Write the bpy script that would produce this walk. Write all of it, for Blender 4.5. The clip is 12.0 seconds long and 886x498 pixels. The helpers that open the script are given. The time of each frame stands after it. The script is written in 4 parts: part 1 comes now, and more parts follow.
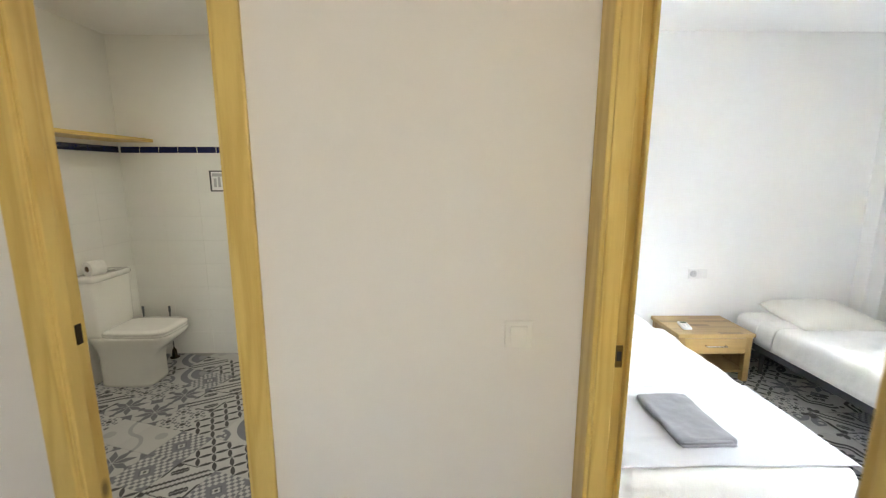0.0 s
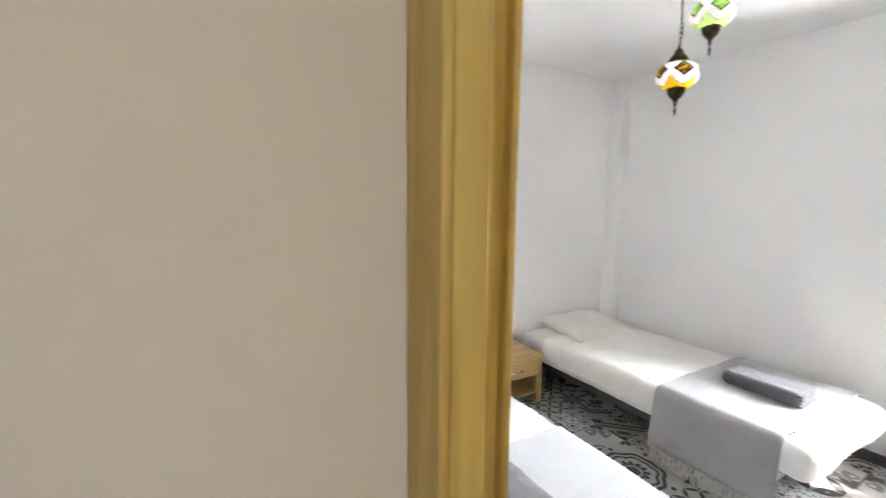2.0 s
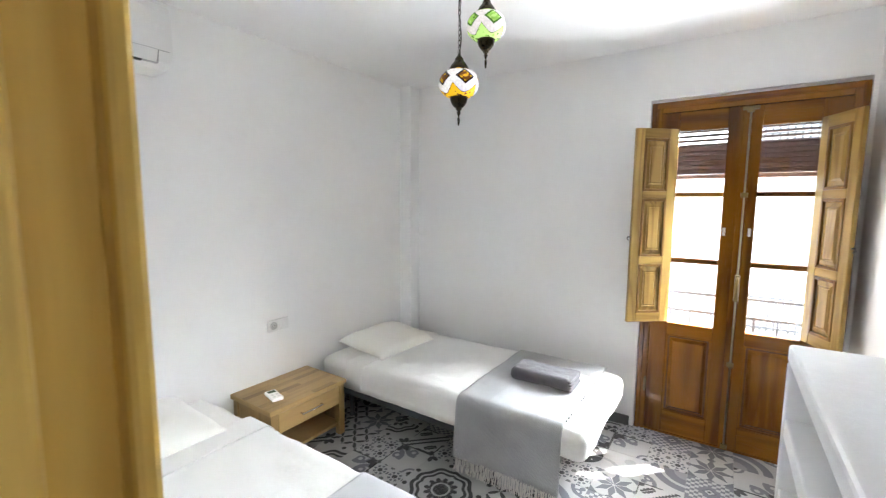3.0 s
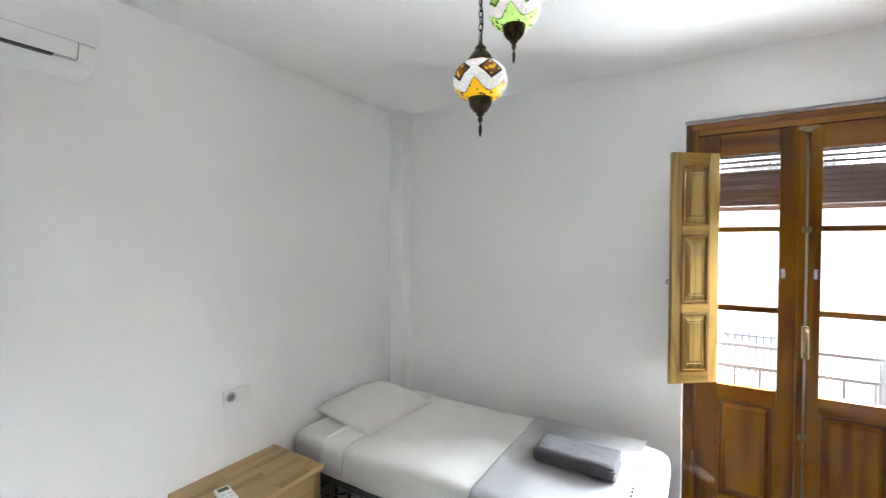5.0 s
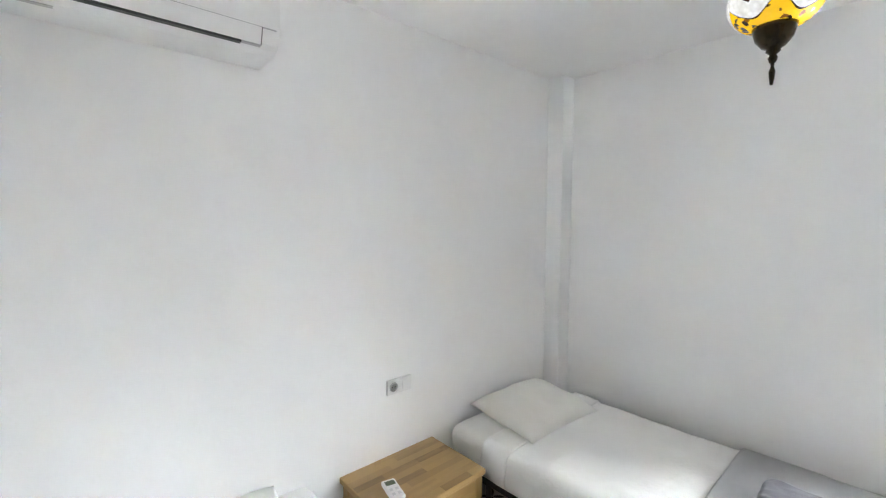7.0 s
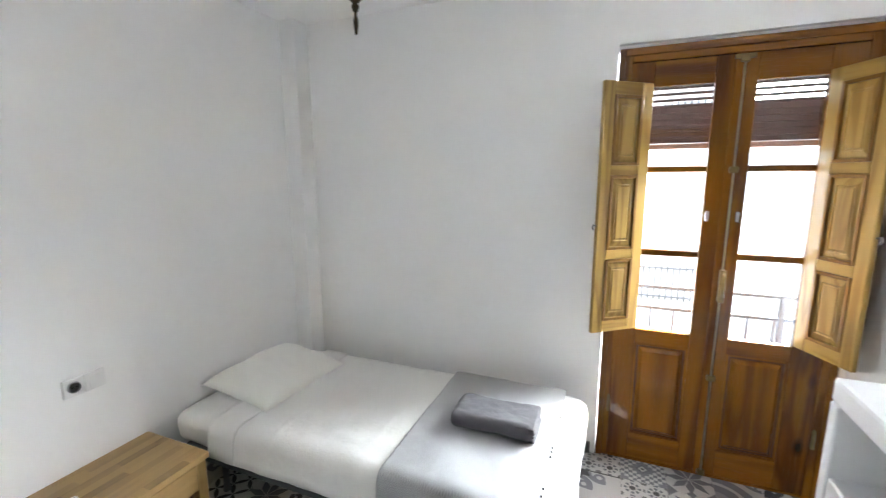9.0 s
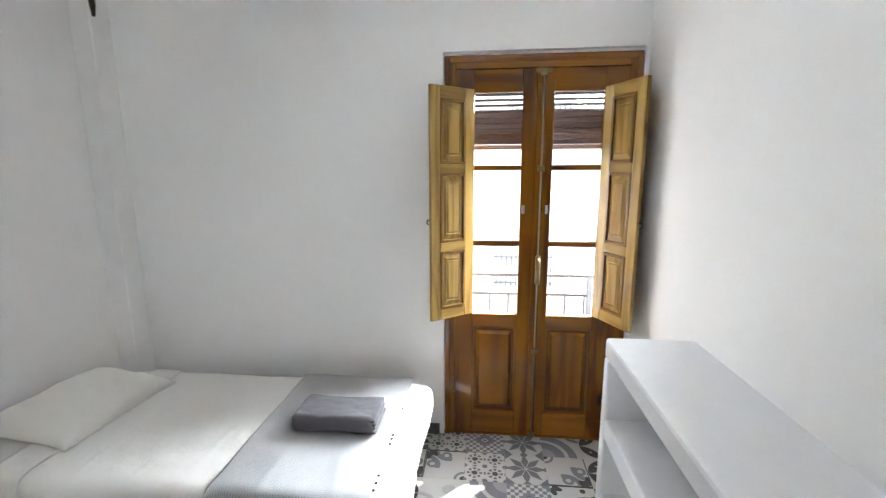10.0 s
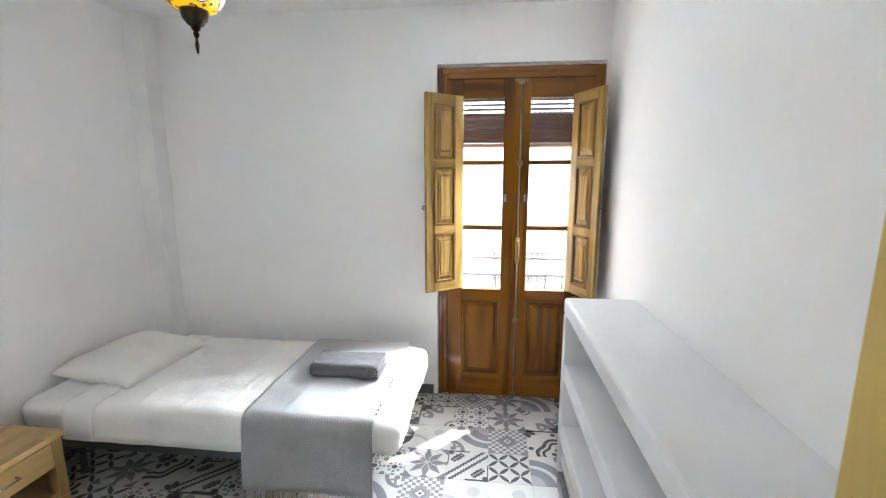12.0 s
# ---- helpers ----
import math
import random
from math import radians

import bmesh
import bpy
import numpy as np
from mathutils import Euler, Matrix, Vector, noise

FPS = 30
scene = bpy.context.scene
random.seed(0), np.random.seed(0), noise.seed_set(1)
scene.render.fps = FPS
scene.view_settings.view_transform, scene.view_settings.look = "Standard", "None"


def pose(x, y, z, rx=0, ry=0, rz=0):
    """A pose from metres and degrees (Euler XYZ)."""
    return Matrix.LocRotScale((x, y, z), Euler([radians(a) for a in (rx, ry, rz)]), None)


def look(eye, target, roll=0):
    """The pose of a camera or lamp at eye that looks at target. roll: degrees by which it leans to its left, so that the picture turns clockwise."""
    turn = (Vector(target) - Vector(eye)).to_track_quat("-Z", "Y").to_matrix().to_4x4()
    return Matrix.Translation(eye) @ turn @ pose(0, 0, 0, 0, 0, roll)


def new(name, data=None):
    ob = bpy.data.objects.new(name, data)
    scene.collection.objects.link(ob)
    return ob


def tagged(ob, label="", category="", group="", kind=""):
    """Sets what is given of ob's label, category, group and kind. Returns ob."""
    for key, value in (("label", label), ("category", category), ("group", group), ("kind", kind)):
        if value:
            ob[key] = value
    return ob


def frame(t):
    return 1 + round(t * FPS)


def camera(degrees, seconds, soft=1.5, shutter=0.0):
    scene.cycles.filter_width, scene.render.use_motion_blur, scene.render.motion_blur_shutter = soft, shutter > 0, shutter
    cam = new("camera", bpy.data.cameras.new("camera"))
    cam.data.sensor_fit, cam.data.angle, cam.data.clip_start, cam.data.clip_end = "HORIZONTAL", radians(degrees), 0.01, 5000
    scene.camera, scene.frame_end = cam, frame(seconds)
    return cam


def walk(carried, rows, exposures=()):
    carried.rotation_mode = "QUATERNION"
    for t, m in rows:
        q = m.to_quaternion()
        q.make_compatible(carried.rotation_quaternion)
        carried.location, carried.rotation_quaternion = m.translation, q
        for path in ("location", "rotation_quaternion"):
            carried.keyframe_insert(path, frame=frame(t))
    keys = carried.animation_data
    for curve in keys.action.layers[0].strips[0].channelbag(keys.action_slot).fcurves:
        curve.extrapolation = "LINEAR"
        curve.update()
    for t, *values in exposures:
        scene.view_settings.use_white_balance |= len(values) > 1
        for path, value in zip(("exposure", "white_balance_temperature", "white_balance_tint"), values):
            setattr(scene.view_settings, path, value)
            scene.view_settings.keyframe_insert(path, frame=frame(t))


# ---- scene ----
cam = camera(93.07, 12.0, soft=1.15, shutter=0.25)
PATH = [
    (0.0, 0.000, 0.000, 1.560, -0.71, -10.34, -0.06),
    (0.5, 0.021, 0.264, 1.564, -1.64, -9.62, -0.02),
    (1.0, 0.042, 0.441, 1.562, -4.30, -8.48, -0.12),
    (1.5, 0.094, 0.595, 1.545, -13.26, -7.43, -0.08),
    (2.0, 0.192, 0.669, 1.543, -29.57, -7.13, -0.58),
    (2.5, 0.332, 0.722, 1.566, -45.03, -6.67, -0.65),
    (3.0, 0.445, 0.847, 1.573, -56.06, -6.21, -0.41),
    (3.2, 0.473, 0.880, 1.568, -59.12, -5.70, -0.45),
    (4.0, 0.645, 1.035, 1.576, -64.20, -3.60, -0.22),
    (4.8, 0.799, 1.174, 1.581, -60.84, -1.75, -0.08),
    (5.0, 0.807, 1.207, 1.578, -58.21, -1.18, -0.11),
    (5.5, 0.780, 1.327, 1.610, -51.29, -0.68, -0.05),
    (6.0, 0.767, 1.421, 1.637, -45.24, -0.97, -0.18),
    (6.5, 0.801, 1.536, 1.626, -41.39, -2.48, 0.00),
    (6.7, 0.825, 1.571, 1.624, -40.91, -3.10, 0.04),
    (7.5, 0.975, 1.540, 1.619, -45.20, -6.50, 0.12),
    (8.3, 1.107, 1.405, 1.612, -54.88, -8.80, 0.20),
    (8.5, 1.129, 1.374, 1.608, -58.50, -9.11, 0.21),
    (9.0, 1.166, 1.276, 1.605, -67.79, -9.69, 0.22),
    (9.5, 1.181, 1.153, 1.610, -76.81, -9.96, 0.13),
    (10.0, 1.181, 1.067, 1.604, -84.30, -10.05, 0.15),
    (10.5, 1.113, 1.032, 1.582, -88.63, -9.97, 0.12),
    (11.0, 0.998, 1.025, 1.558, -90.08, -10.09, 0.12),
    (11.5, 0.863, 1.032, 1.557, -88.32, -9.95, 0.18),
    (12.0, 0.764, 0.957, 1.547, -83.75, -9.72, -0.03),
]
EXPOSURES = [(0.0, 3.46, 6550, 9), (0.5, 3.32, 6700, 11), (1.0, 3.42, 6700, 12), (1.5, 3.35, 6750, 13), (2.0, 3.00, 6750, 13.5), (2.5, 2.70, 6700, 13),
             (3.2, 2.79, 6600, 11.5), (5.0, 2.54, 6550, 11), (6.0, 2.79, 6500, 11), (6.5, 2.79, 6500, 11), (8.5, 2.65, 6550, 11), (9.5, 2.57, 6550, 11),
             (10.5, 2.49, 6550, 11), (12.0, 2.67, 6550, 11)]
walk(cam, [(t, pose(x, y, z, 90 + pitch, roll, yaw)) for t, x, y, z, yaw, pitch, roll in PATH], EXPOSURES)

# ---- world, sun, large lights ----
world = bpy.data.worlds.new("world")
scene.world = world
scene.cycles.max_bounces, scene.cycles.diffuse_bounces, scene.cycles.glossy_bounces, scene.cycles.transmission_bounces = 14, 9, 4, 8
world.use_nodes = True
wn = world.node_tree.nodes
sky = wn.new("ShaderNodeTexSky")
sky.sky_type, sky.sun_disc = "NISHITA", False
sky.sun_elevation, sky.sun_rotation = radians(50.6), radians(135)
wn["Background"].inputs["Strength"].default_value = 0.12
world.node_tree.links.new(sky.outputs[0], wn["Background"].inputs[0])

sun_data = bpy.data.lights.new("sun", "SUN")
sun_data.energy, sun_data.angle, sun_data.color = 5.0, radians(0.6), (1.0, 0.95, 0.87)
sun = new("sun", sun_data)
sun.matrix_world = look((3 + 5.8, 1.2 - 5.8, 10.0), (3.0, 1.2, 0.0))


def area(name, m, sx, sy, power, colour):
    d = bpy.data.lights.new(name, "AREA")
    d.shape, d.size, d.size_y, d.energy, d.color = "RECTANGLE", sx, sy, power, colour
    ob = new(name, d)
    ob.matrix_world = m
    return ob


# area lamp above the street, standing in for skylight on the balcony door
area("balcony_skylight", look((6.6, -2.1, 3.5), (3.6, 0.9, 1.2)), 5.4, 2.5, 1130, (0.86, 0.94, 1.0))
# added fill from below, standing in for light off a sunlit street
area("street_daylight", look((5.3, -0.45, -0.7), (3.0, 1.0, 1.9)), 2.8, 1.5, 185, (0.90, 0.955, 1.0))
# fill at the unseen window added behind the walker
area("hall_skylight", look((0.17, -1.66, 1.55), (0.10, 1.0, 1.4)), 0.42, 1.3, 1.6, (1.0, 0.97, 0.93))
# fill under the unseen ceiling lamp added to the bathroom
area("bathroom_lamp", look((-1.15, 2.05, 2.535), (-1.15, 2.05, 0.0)), 0.24, 0.24, 1.5, (1.0, 0.94, 0.82))


# ---- materials ----
class Val:
    """A value of a node tree, with arithmetic."""

    def __init__(self, nt, out):
        self.nt, self.out = nt, out

    def op(self, kind, other=None, third=None):
        n = self.nt.nodes.new("ShaderNodeMath")
        n.operation = kind
        for i, v in enumerate((self, other, third)):
            if isinstance(v, Val):
                self.nt.links.new(v.out, n.inputs[i])
            elif v is not None:
                n.inputs[i].default_value = v
        return Val(self.nt, n.outputs[0])

    def __add__(self, o): return self.op("ADD", o)
    def __radd__(self, o): return self.op("ADD", o)
    def __sub__(self, o): return self.op("SUBTRACT", o)
    def __mul__(self, o): return self.op("MULTIPLY", o)
    def __rmul__(self, o): return self.op("MULTIPLY", o)
    def __truediv__(self, o): return self.op("DIVIDE", o)
    def __rsub__(self, o): return (self * -1.0).op("ADD", o)
    def lt(self, o): return self.op("LESS_THAN", o)
    def gt(self, o): return self.op("GREATER_THAN", o)
    def mn(self, o): return self.op("MINIMUM", o)
    def mx(self, o): return self.op("MAXIMUM", o)
    def ab(self): return self.op("ABSOLUTE")
    def sin(self): return self.op("SINE")
    def frac(self): return self.op("FRACT")
    def sqrt(self): return self.op("SQRT")


def length(a, b):
    return (a * a + b * b).sqrt()


def material(name):
    m = bpy.data.materials.new(name)
    m.use_nodes = True
    nt = m.node_tree
    return m, nt, nt.nodes["Principled BSDF"]


def mixcol(nt, fac, a, b):
    n = nt.nodes.new("ShaderNodeMix")
    n.data_type = "RGBA"
    for sock, v in ((n.inputs[0], fac), (n.inputs[6], a), (n.inputs[7], b)):
        if isinstance(v, Val):
            nt.links.new(v.out, sock)
        elif isinstance(v, (int, float)):
            sock.default_value = v
        else:
            sock.default_value = (*v, 1)
    return Val(nt, n.outputs[2])


def coords(nt, scale=(1, 1, 1), which="Object"):
    tc = nt.nodes.new("ShaderNodeTexCoord")
    mp = nt.nodes.new("ShaderNodeMapping")
    mp.inputs["Scale"].default_value = scale
    nt.links.new(tc.outputs[which], mp.inputs[0])
    return mp.outputs[0]


def noise_val(nt, vec, scale, detail=3.0, rough=0.55, distort=0.0):
    n = nt.nodes.new("ShaderNodeTexNoise")
    n.inputs["Scale"].default_value, n.inputs["Detail"].default_value = scale, detail
    n.inputs["Roughness"].default_value, n.inputs["Distortion"].default_value = rough, distort
    nt.links.new(vec, n.inputs["Vector"])
    return Val(nt, n.outputs[0])


def bump(nt, bsdf, height, strength, dist=0.002):
    n = nt.nodes.new("ShaderNodeBump")
    n.inputs["Strength"].default_value, n.inputs["Distance"].default_value = strength, dist
    nt.links.new(height.out, n.inputs["Height"])
    nt.links.new(n.outputs[0], bsdf.inputs["Normal"])


def to_base(nt, bsdf, col):
    nt.links.new(col.out, bsdf.inputs["Base Color"])


def paint(name, colour, dark, rough=0.7, lumps=0.5, grain=90.0):
    """Painted plaster: faint large stains, trowel marks and grain."""
    m, nt, b = material(name)
    v = coords(nt)
    big = noise_val(nt, v, 1.6, 4)
    mid = noise_val(nt, v, 11, 4)
    fine = noise_val(nt, v, grain, 3)
    fac = (big * 0.65 + mid * 0.35 - 0.36) * 1.6
    to_base(nt, b, mixcol(nt, fac.op("MAXIMUM", 0.0).op("MINIMUM", 1.0), colour, dark))
    b.inputs["Roughness"].default_value = rough
    bump(nt, b, mid * 1.0 + fine * 0.25, lumps, 0.004)
    return m


def plain(name, colour, rough=0.5, metal=0.0, var=0.06, coat=0.0, bumpy=0.05, scale=30.0):
    m, nt, b = material(name)
    n = noise_val(nt, coords(nt), scale, 4)
    dark = tuple(c * (1 - 3 * var) for c in colour)
    to_base(nt, b, mixcol(nt, n, tuple(min(1, c * (1 + var)) for c in colour), dark))
    b.inputs["Roughness"].default_value, b.inputs["Metallic"].default_value = rough, metal
    b.inputs["Coat Weight"].default_value = coat
    bump(nt, b, n, bumpy, 0.002)
    return m


def wood(name, axis, light, dark, rough=0.45, coat=0.0, ring=9.0, knots=0.105, scale=8.0, tones=0.3, fib=0.4, streak=0.42):
    """Pine: stretched rings and fibres along one axis, a few knots."""
    m, nt, b = material(name)
    st = [1.0, 1.0, 1.0]
    st["xyz".index(axis)] = 0.07
    v = coords(nt, tuple(st))
    info = nt.nodes.new("ShaderNodeObjectInfo")
    shift = nt.nodes.new("ShaderNodeVectorMath")
    shift.operation = "ADD"
    comb = nt.nodes.new("ShaderNodeCombineXYZ")
    for i in range(3):
        r = Val(nt, info.outputs["Random"]) * (3.7 + 2.1 * i)
        nt.links.new(r.out, comb.inputs[i])
    nt.links.new(v, shift.inputs[0])
    nt.links.new(comb.outputs[0], shift.inputs[1])
    sv = shift.outputs[0]
    base = noise_val(nt, sv, scale, 2, 0.45, 0.8)
    rings = (base * ring * 6.28).sin() * 0.5 + 0.5
    fibre = noise_val(nt, sv, 230, 4)
    tone = noise_val(nt, sv, 2.2, 2)
    fac = (rings * rings * streak + fibre * fib + tone * 0.45 - 0.08 - fib * 0.5 + (Val(nt, info.outputs["Random"]) - 0.5) * tones).mx(0.0).mn(1.0)
    col = mixcol(nt, fac, light, dark)
    if knots:
        st2 = [5.0, 5.0, 5.0]
        st2["xyz".index(axis)] = 2.2
        vo = nt.nodes.new("ShaderNodeTexVoronoi")
        vo.inputs["Scale"].default_value = 1.0
        nt.links.new(coords(nt, tuple(st2)), vo.inputs["Vector"])
        spot = (knots - Val(nt, vo.outputs["Distance"])).mx(0.0) * 12.0
        col = mixcol(nt, spot.mn(0.85), col, tuple(c * 0.25 for c in dark))
    to_base(nt, b, col)
    rgh = fibre * 0.2 + (rough - 0.1)
    nt.links.new(rgh.out, b.inputs["Roughness"])
    b.inputs["Coat Weight"].default_value, b.inputs["Coat Roughness"].default_value = coat, 0.07
    b.inputs["Specular IOR Level"].default_value = 0.5 - 0.5 * coat
    bump(nt, b, rings * 0.4 + fibre, 0.12, 0.0015)
    return m


def cloth(name, colour, dark, weave=420.0, crease=0.5, rough=0.9, chevron=False):
    m, nt, b = material(name)
    v = coords(nt)
    sx = nt.nodes.new("ShaderNodeSeparateXYZ")
    nt.links.new(v, sx.inputs[0])
    x, y, z = (Val(nt, sx.outputs[i]) for i in range(3))
    big = noise_val(nt, v, 5.0, 4)
    fold = noise_val(nt, v, 17.0, 5)
    if chevron:
        zig = ((y * 42.0).frac() - 0.5).ab() * 2.0
        thread = (((x - z) * 150.0 + zig * 1.5) * 6.28).sin() * 0.5 + 0.5
    else:
        thread = ((x + z) * weave * 3.0).sin() * ((y - z) * weave * 3.0).sin() * 0.5 + 0.5
    to_base(nt, b, mixcol(nt, (thread * 0.55 + big * 0.45).mn(1.0), colour, dark))
    b.inputs["Roughness"].default_value = rough
    b.inputs["Sheen Weight"].default_value = 0.25
    bump(nt, b, fold * crease * 3.0 + thread * 0.12, 0.35, 0.004)
    return m


WALL = paint("bedroom_white_paint", (0.86, 0.86, 0.86), (0.81, 0.81, 0.812))
CEIL = paint("ceiling_white_paint", (0.87, 0.87, 0.87), (0.83, 0.83, 0.83), lumps=0.3)
CREAM = paint("hall_cream_paint", (0.765, 0.72, 0.65), (0.715, 0.67, 0.595), lumps=0.25)
BATHWALL = plain("bathroom_white_tile", (0.78, 0.77, 0.73), 0.25, var=0.02, scale=3.0)
MASONRY = paint("white_masonry_paint", (0.75, 0.76, 0.78), (0.67, 0.68, 0.69), 0.75, 0.9, 160)
SKIRT = plain("dark_grey_skirting_tile", (0.13, 0.13, 0.135), 0.35, var=0.12)
BLUE = plain("cobalt_glazed_tile", (0.010, 0.016, 0.085), 0.12, var=0.2, coat=0.5)
GROUT = plain("grout", (0.34, 0.33, 0.32), 0.9, var=0.1, scale=90)
P_L, P_D = (0.72, 0.535, 0.17), (0.50, 0.305, 0.06)
PINE_Z = wood("raw_pine_upright", "z", P_L, P_D, 0.42, 0.15, 6.0, 0.105, 7.5, 0.15)
PINE_X = wood("raw_pine_along_x", "x", P_L, P_D, 0.42, 0.15, 6.0, 0.105, 7.5, 0.15)
PINE_Y = wood("raw_pine_along_y", "y", P_L, P_D, 0.42, 0.15, 6.0, 0.105, 7.5, 0.15)
V_L, V_D = (0.250, 0.094, 0.006), (0.066, 0.020, 0.002)
VARN_Z = wood("varnished_pine_upright", "z", V_L, V_D, 0.26, 0.75, 3.6, 0.15, 7.0, 0.25, 0.12, 0.58)
VARN_Y = wood("varnished_pine_across", "y", V_L, V_D, 0.26, 0.75, 3.6, 0.15, 7.0, 0.25, 0.12, 0.58)
# darker copy of the varnished pine: shade lines of the panel mouldings put in colour
VARN_SHADE = wood("varnished_pine_shade", "z", (0.105, 0.036, 0.004), (0.055, 0.018, 0.002), 0.3, 0.6)
S_L, S_D = (0.40, 0.255, 0.070), (0.18, 0.092, 0.017)
SHUT_Z = wood("shutter_pine_upright", "z", S_L, S_D, 0.32, 0.45, 4.0, 0.14, 10.0, 0.2, 0.2, 0.55)
SHUT_X = wood("shutter_pine_across", "x", S_L, S_D, 0.32, 0.45, 4.0, 0.14, 10.0, 0.2, 0.2, 0.55)
O_L, O_D = (0.38, 0.245, 0.098), (0.16, 0.090, 0.030)
OAK_X = wood("oiled_wood_along_x", "x", O_L, O_D, 0.38, 0.2, 3.0, False, 8.0, 1.0, 0.3, 0.24)
OAK_Z = wood("oiled_wood_upright", "z", O_L, O_D, 0.38, 0.2, 3.0, False, 8.0, 0.6, 0.3, 0.24)
SHEET = cloth("white_cotton_sheet", (0.80, 0.79, 0.77), (0.74, 0.73, 0.71), crease=1.1)
PILLOW = cloth("white_cotton_pillowcase", (0.80, 0.79, 0.75), (0.74, 0.73, 0.69), crease=0.7)
THROW = cloth("grey_woven_throw", (0.56, 0.56, 0.57), (0.14, 0.14, 0.145), chevron=True, crease=0.4)
THROW_PALE = cloth("pale_grey_throw", (0.52, 0.52, 0.54), (0.44, 0.44, 0.46), crease=0.4)
FRINGE = cloth("white_fringe_cotton", (0.74, 0.72, 0.68), (0.62, 0.60, 0.56), crease=0.2)
TOWEL = cloth("dark_grey_towel", (0.105, 0.10, 0.112), (0.06, 0.057, 0.064), weave=520, crease=1.3)
TOWEL_PALE = cloth("mid_grey_towel", (0.21, 0.205, 0.22), (0.15, 0.145, 0.16), weave=520, crease=1.3)
TASSEL = plain("black_thread", (0.02, 0.02, 0.02), 0.9)
STEEL_DARK = plain("grey_painted_steel", (0.10, 0.11, 0.12), 0.45, 0.3)
CHROME = plain("brushed_chrome", (0.72, 0.72, 0.72), 0.22, 1.0, var=0.03)
BRASS = plain("aged_brass", (0.26, 0.185, 0.08), 0.33, 1.0, var=0.15)
ROD = plain("dull_steel_rod", (0.36, 0.315, 0.23), 0.42, 0.85, var=0.15)
BRONZE = plain("dark_bronze", (0.055, 0.040, 0.020), 0.17, 0.8, var=0.2, scale=60)
PLASTIC = plain("white_plastic", (0.80, 0.80, 0.80), 0.32, var=0.015)
PLATE = plain("ivory_switch_plastic", (0.80, 0.76, 0.68), 0.35, var=0.015)
DARKPLASTIC = plain("dark_grey_plastic", (0.03, 0.03, 0.032), 0.45)
GREYPLASTIC = plain("grey_plastic", (0.45, 0.45, 0.46), 0.4)
CERAMIC = plain("white_glazed_ceramic", (0.76, 0.75, 0.71), 0.10, var=0.01, coat=0.5, scale=4)
PAPER = plain("white_tissue_paper", (0.78, 0.77, 0.74), 0.95)
SLAT = plain("brown_roller_slat", (0.080, 0.036, 0.028), 0.4, var=0.1)
IRON = plain("grey_painted_iron", (0.12, 0.125, 0.14), 0.5, 0.2)
FACADE = paint("white_street_facade", (0.80, 0.79, 0.76), (0.72, 0.71, 0.68), 0.85, 0.6, 40)
CONCRETE = plain("balcony_concrete", (0.58, 0.56, 0.52), 0.85, var=0.1)


def glass_material():
    m, nt, b = material("clear_window_glass")
    b.inputs["Base Color"].default_value = (0.97, 0.985, 0.98, 1)
    b.inputs["Roughness"].default_value, b.inputs["IOR"].default_value = 0.0, 1.45
    b.inputs["Transmission Weight"].default_value = 1.0
    return m


GLASS = glass_material()


def globe_material(name, accent, deep, leading):
    """Lit mosaic glass: white bead bands with diamonds of coloured glass."""
    m, nt, b = material(name)
    tc = nt.nodes.new("ShaderNodeTexCoord")
    sx = nt.nodes.new("ShaderNodeSeparateXYZ")
    nt.links.new(tc.outputs["Object"], sx.inputs[0])
    x, y, z = (Val(nt, sx.outputs[i]) for i in range(3))
    ang = y.op("ARCTAN2", x)
    u = ((ang * 0.7958 + 9.3).frac() - 0.5).ab() * 2.0
    dia = u * 1.25 + ((z - 0.014) * 29.0).ab()
    star = (z + 0.047 - u * u * 0.034) * 60.0
    crown = z.gt(0.047)
    low = star.lt(0.0)
    diamond = dia.lt(1.0)
    edge = (dia.gt(0.74) * diamond).mx(star.gt(-0.14) * low)
    glass = diamond.mx(low).mx(crown)
    vo = nt.nodes.new("ShaderNodeTexVoronoi")
    vo.inputs["Scale"].default_value = 95.0
    nt.links.new(tc.outputs["Object"], vo.inputs["Vector"])
    cell = Val(nt, vo.outputs["Distance"])
    sepc = nt.nodes.new("ShaderNodeSeparateColor")
    nt.links.new(vo.outputs["Color"], sepc.inputs[0])
    pick = Val(nt, sepc.outputs[0])
    chips = mixcol(nt, (pick - low * 0.62).lt(0.20), deep, accent)
    chips = mixcol(nt, (pick.gt(0.88)).mx(edge), chips, leading)
    beads = mixcol(nt, (cell * 1.1).mn(1.0), (1.0, 0.99, 0.96), (0.72, 0.70, 0.66))
    col = mixcol(nt, glass, beads, chips)
    to_base(nt, b, col)
    nt.links.new(col.out, b.inputs["Emission Color"])
    nt.links.new(((1.0 - glass) * 0.075 + low * 0.08 + diamond * 0.022 + 0.004).out, b.inputs["Emission Strength"])
    b.inputs["Roughness"].default_value = 0.25
    bump(nt, b, cell, 0.5, 0.003)
    return m


AMBER = globe_material("amber_mosaic_glass", (0.95, 0.55, 0.01), (0.22, 0.08, 0.01), (0.035, 0.014, 0.004))
GREEN = globe_material("green_mosaic_glass", (0.60, 0.92, 0.28), (0.36, 0.74, 0.12), (0.07, 0.22, 0.02))


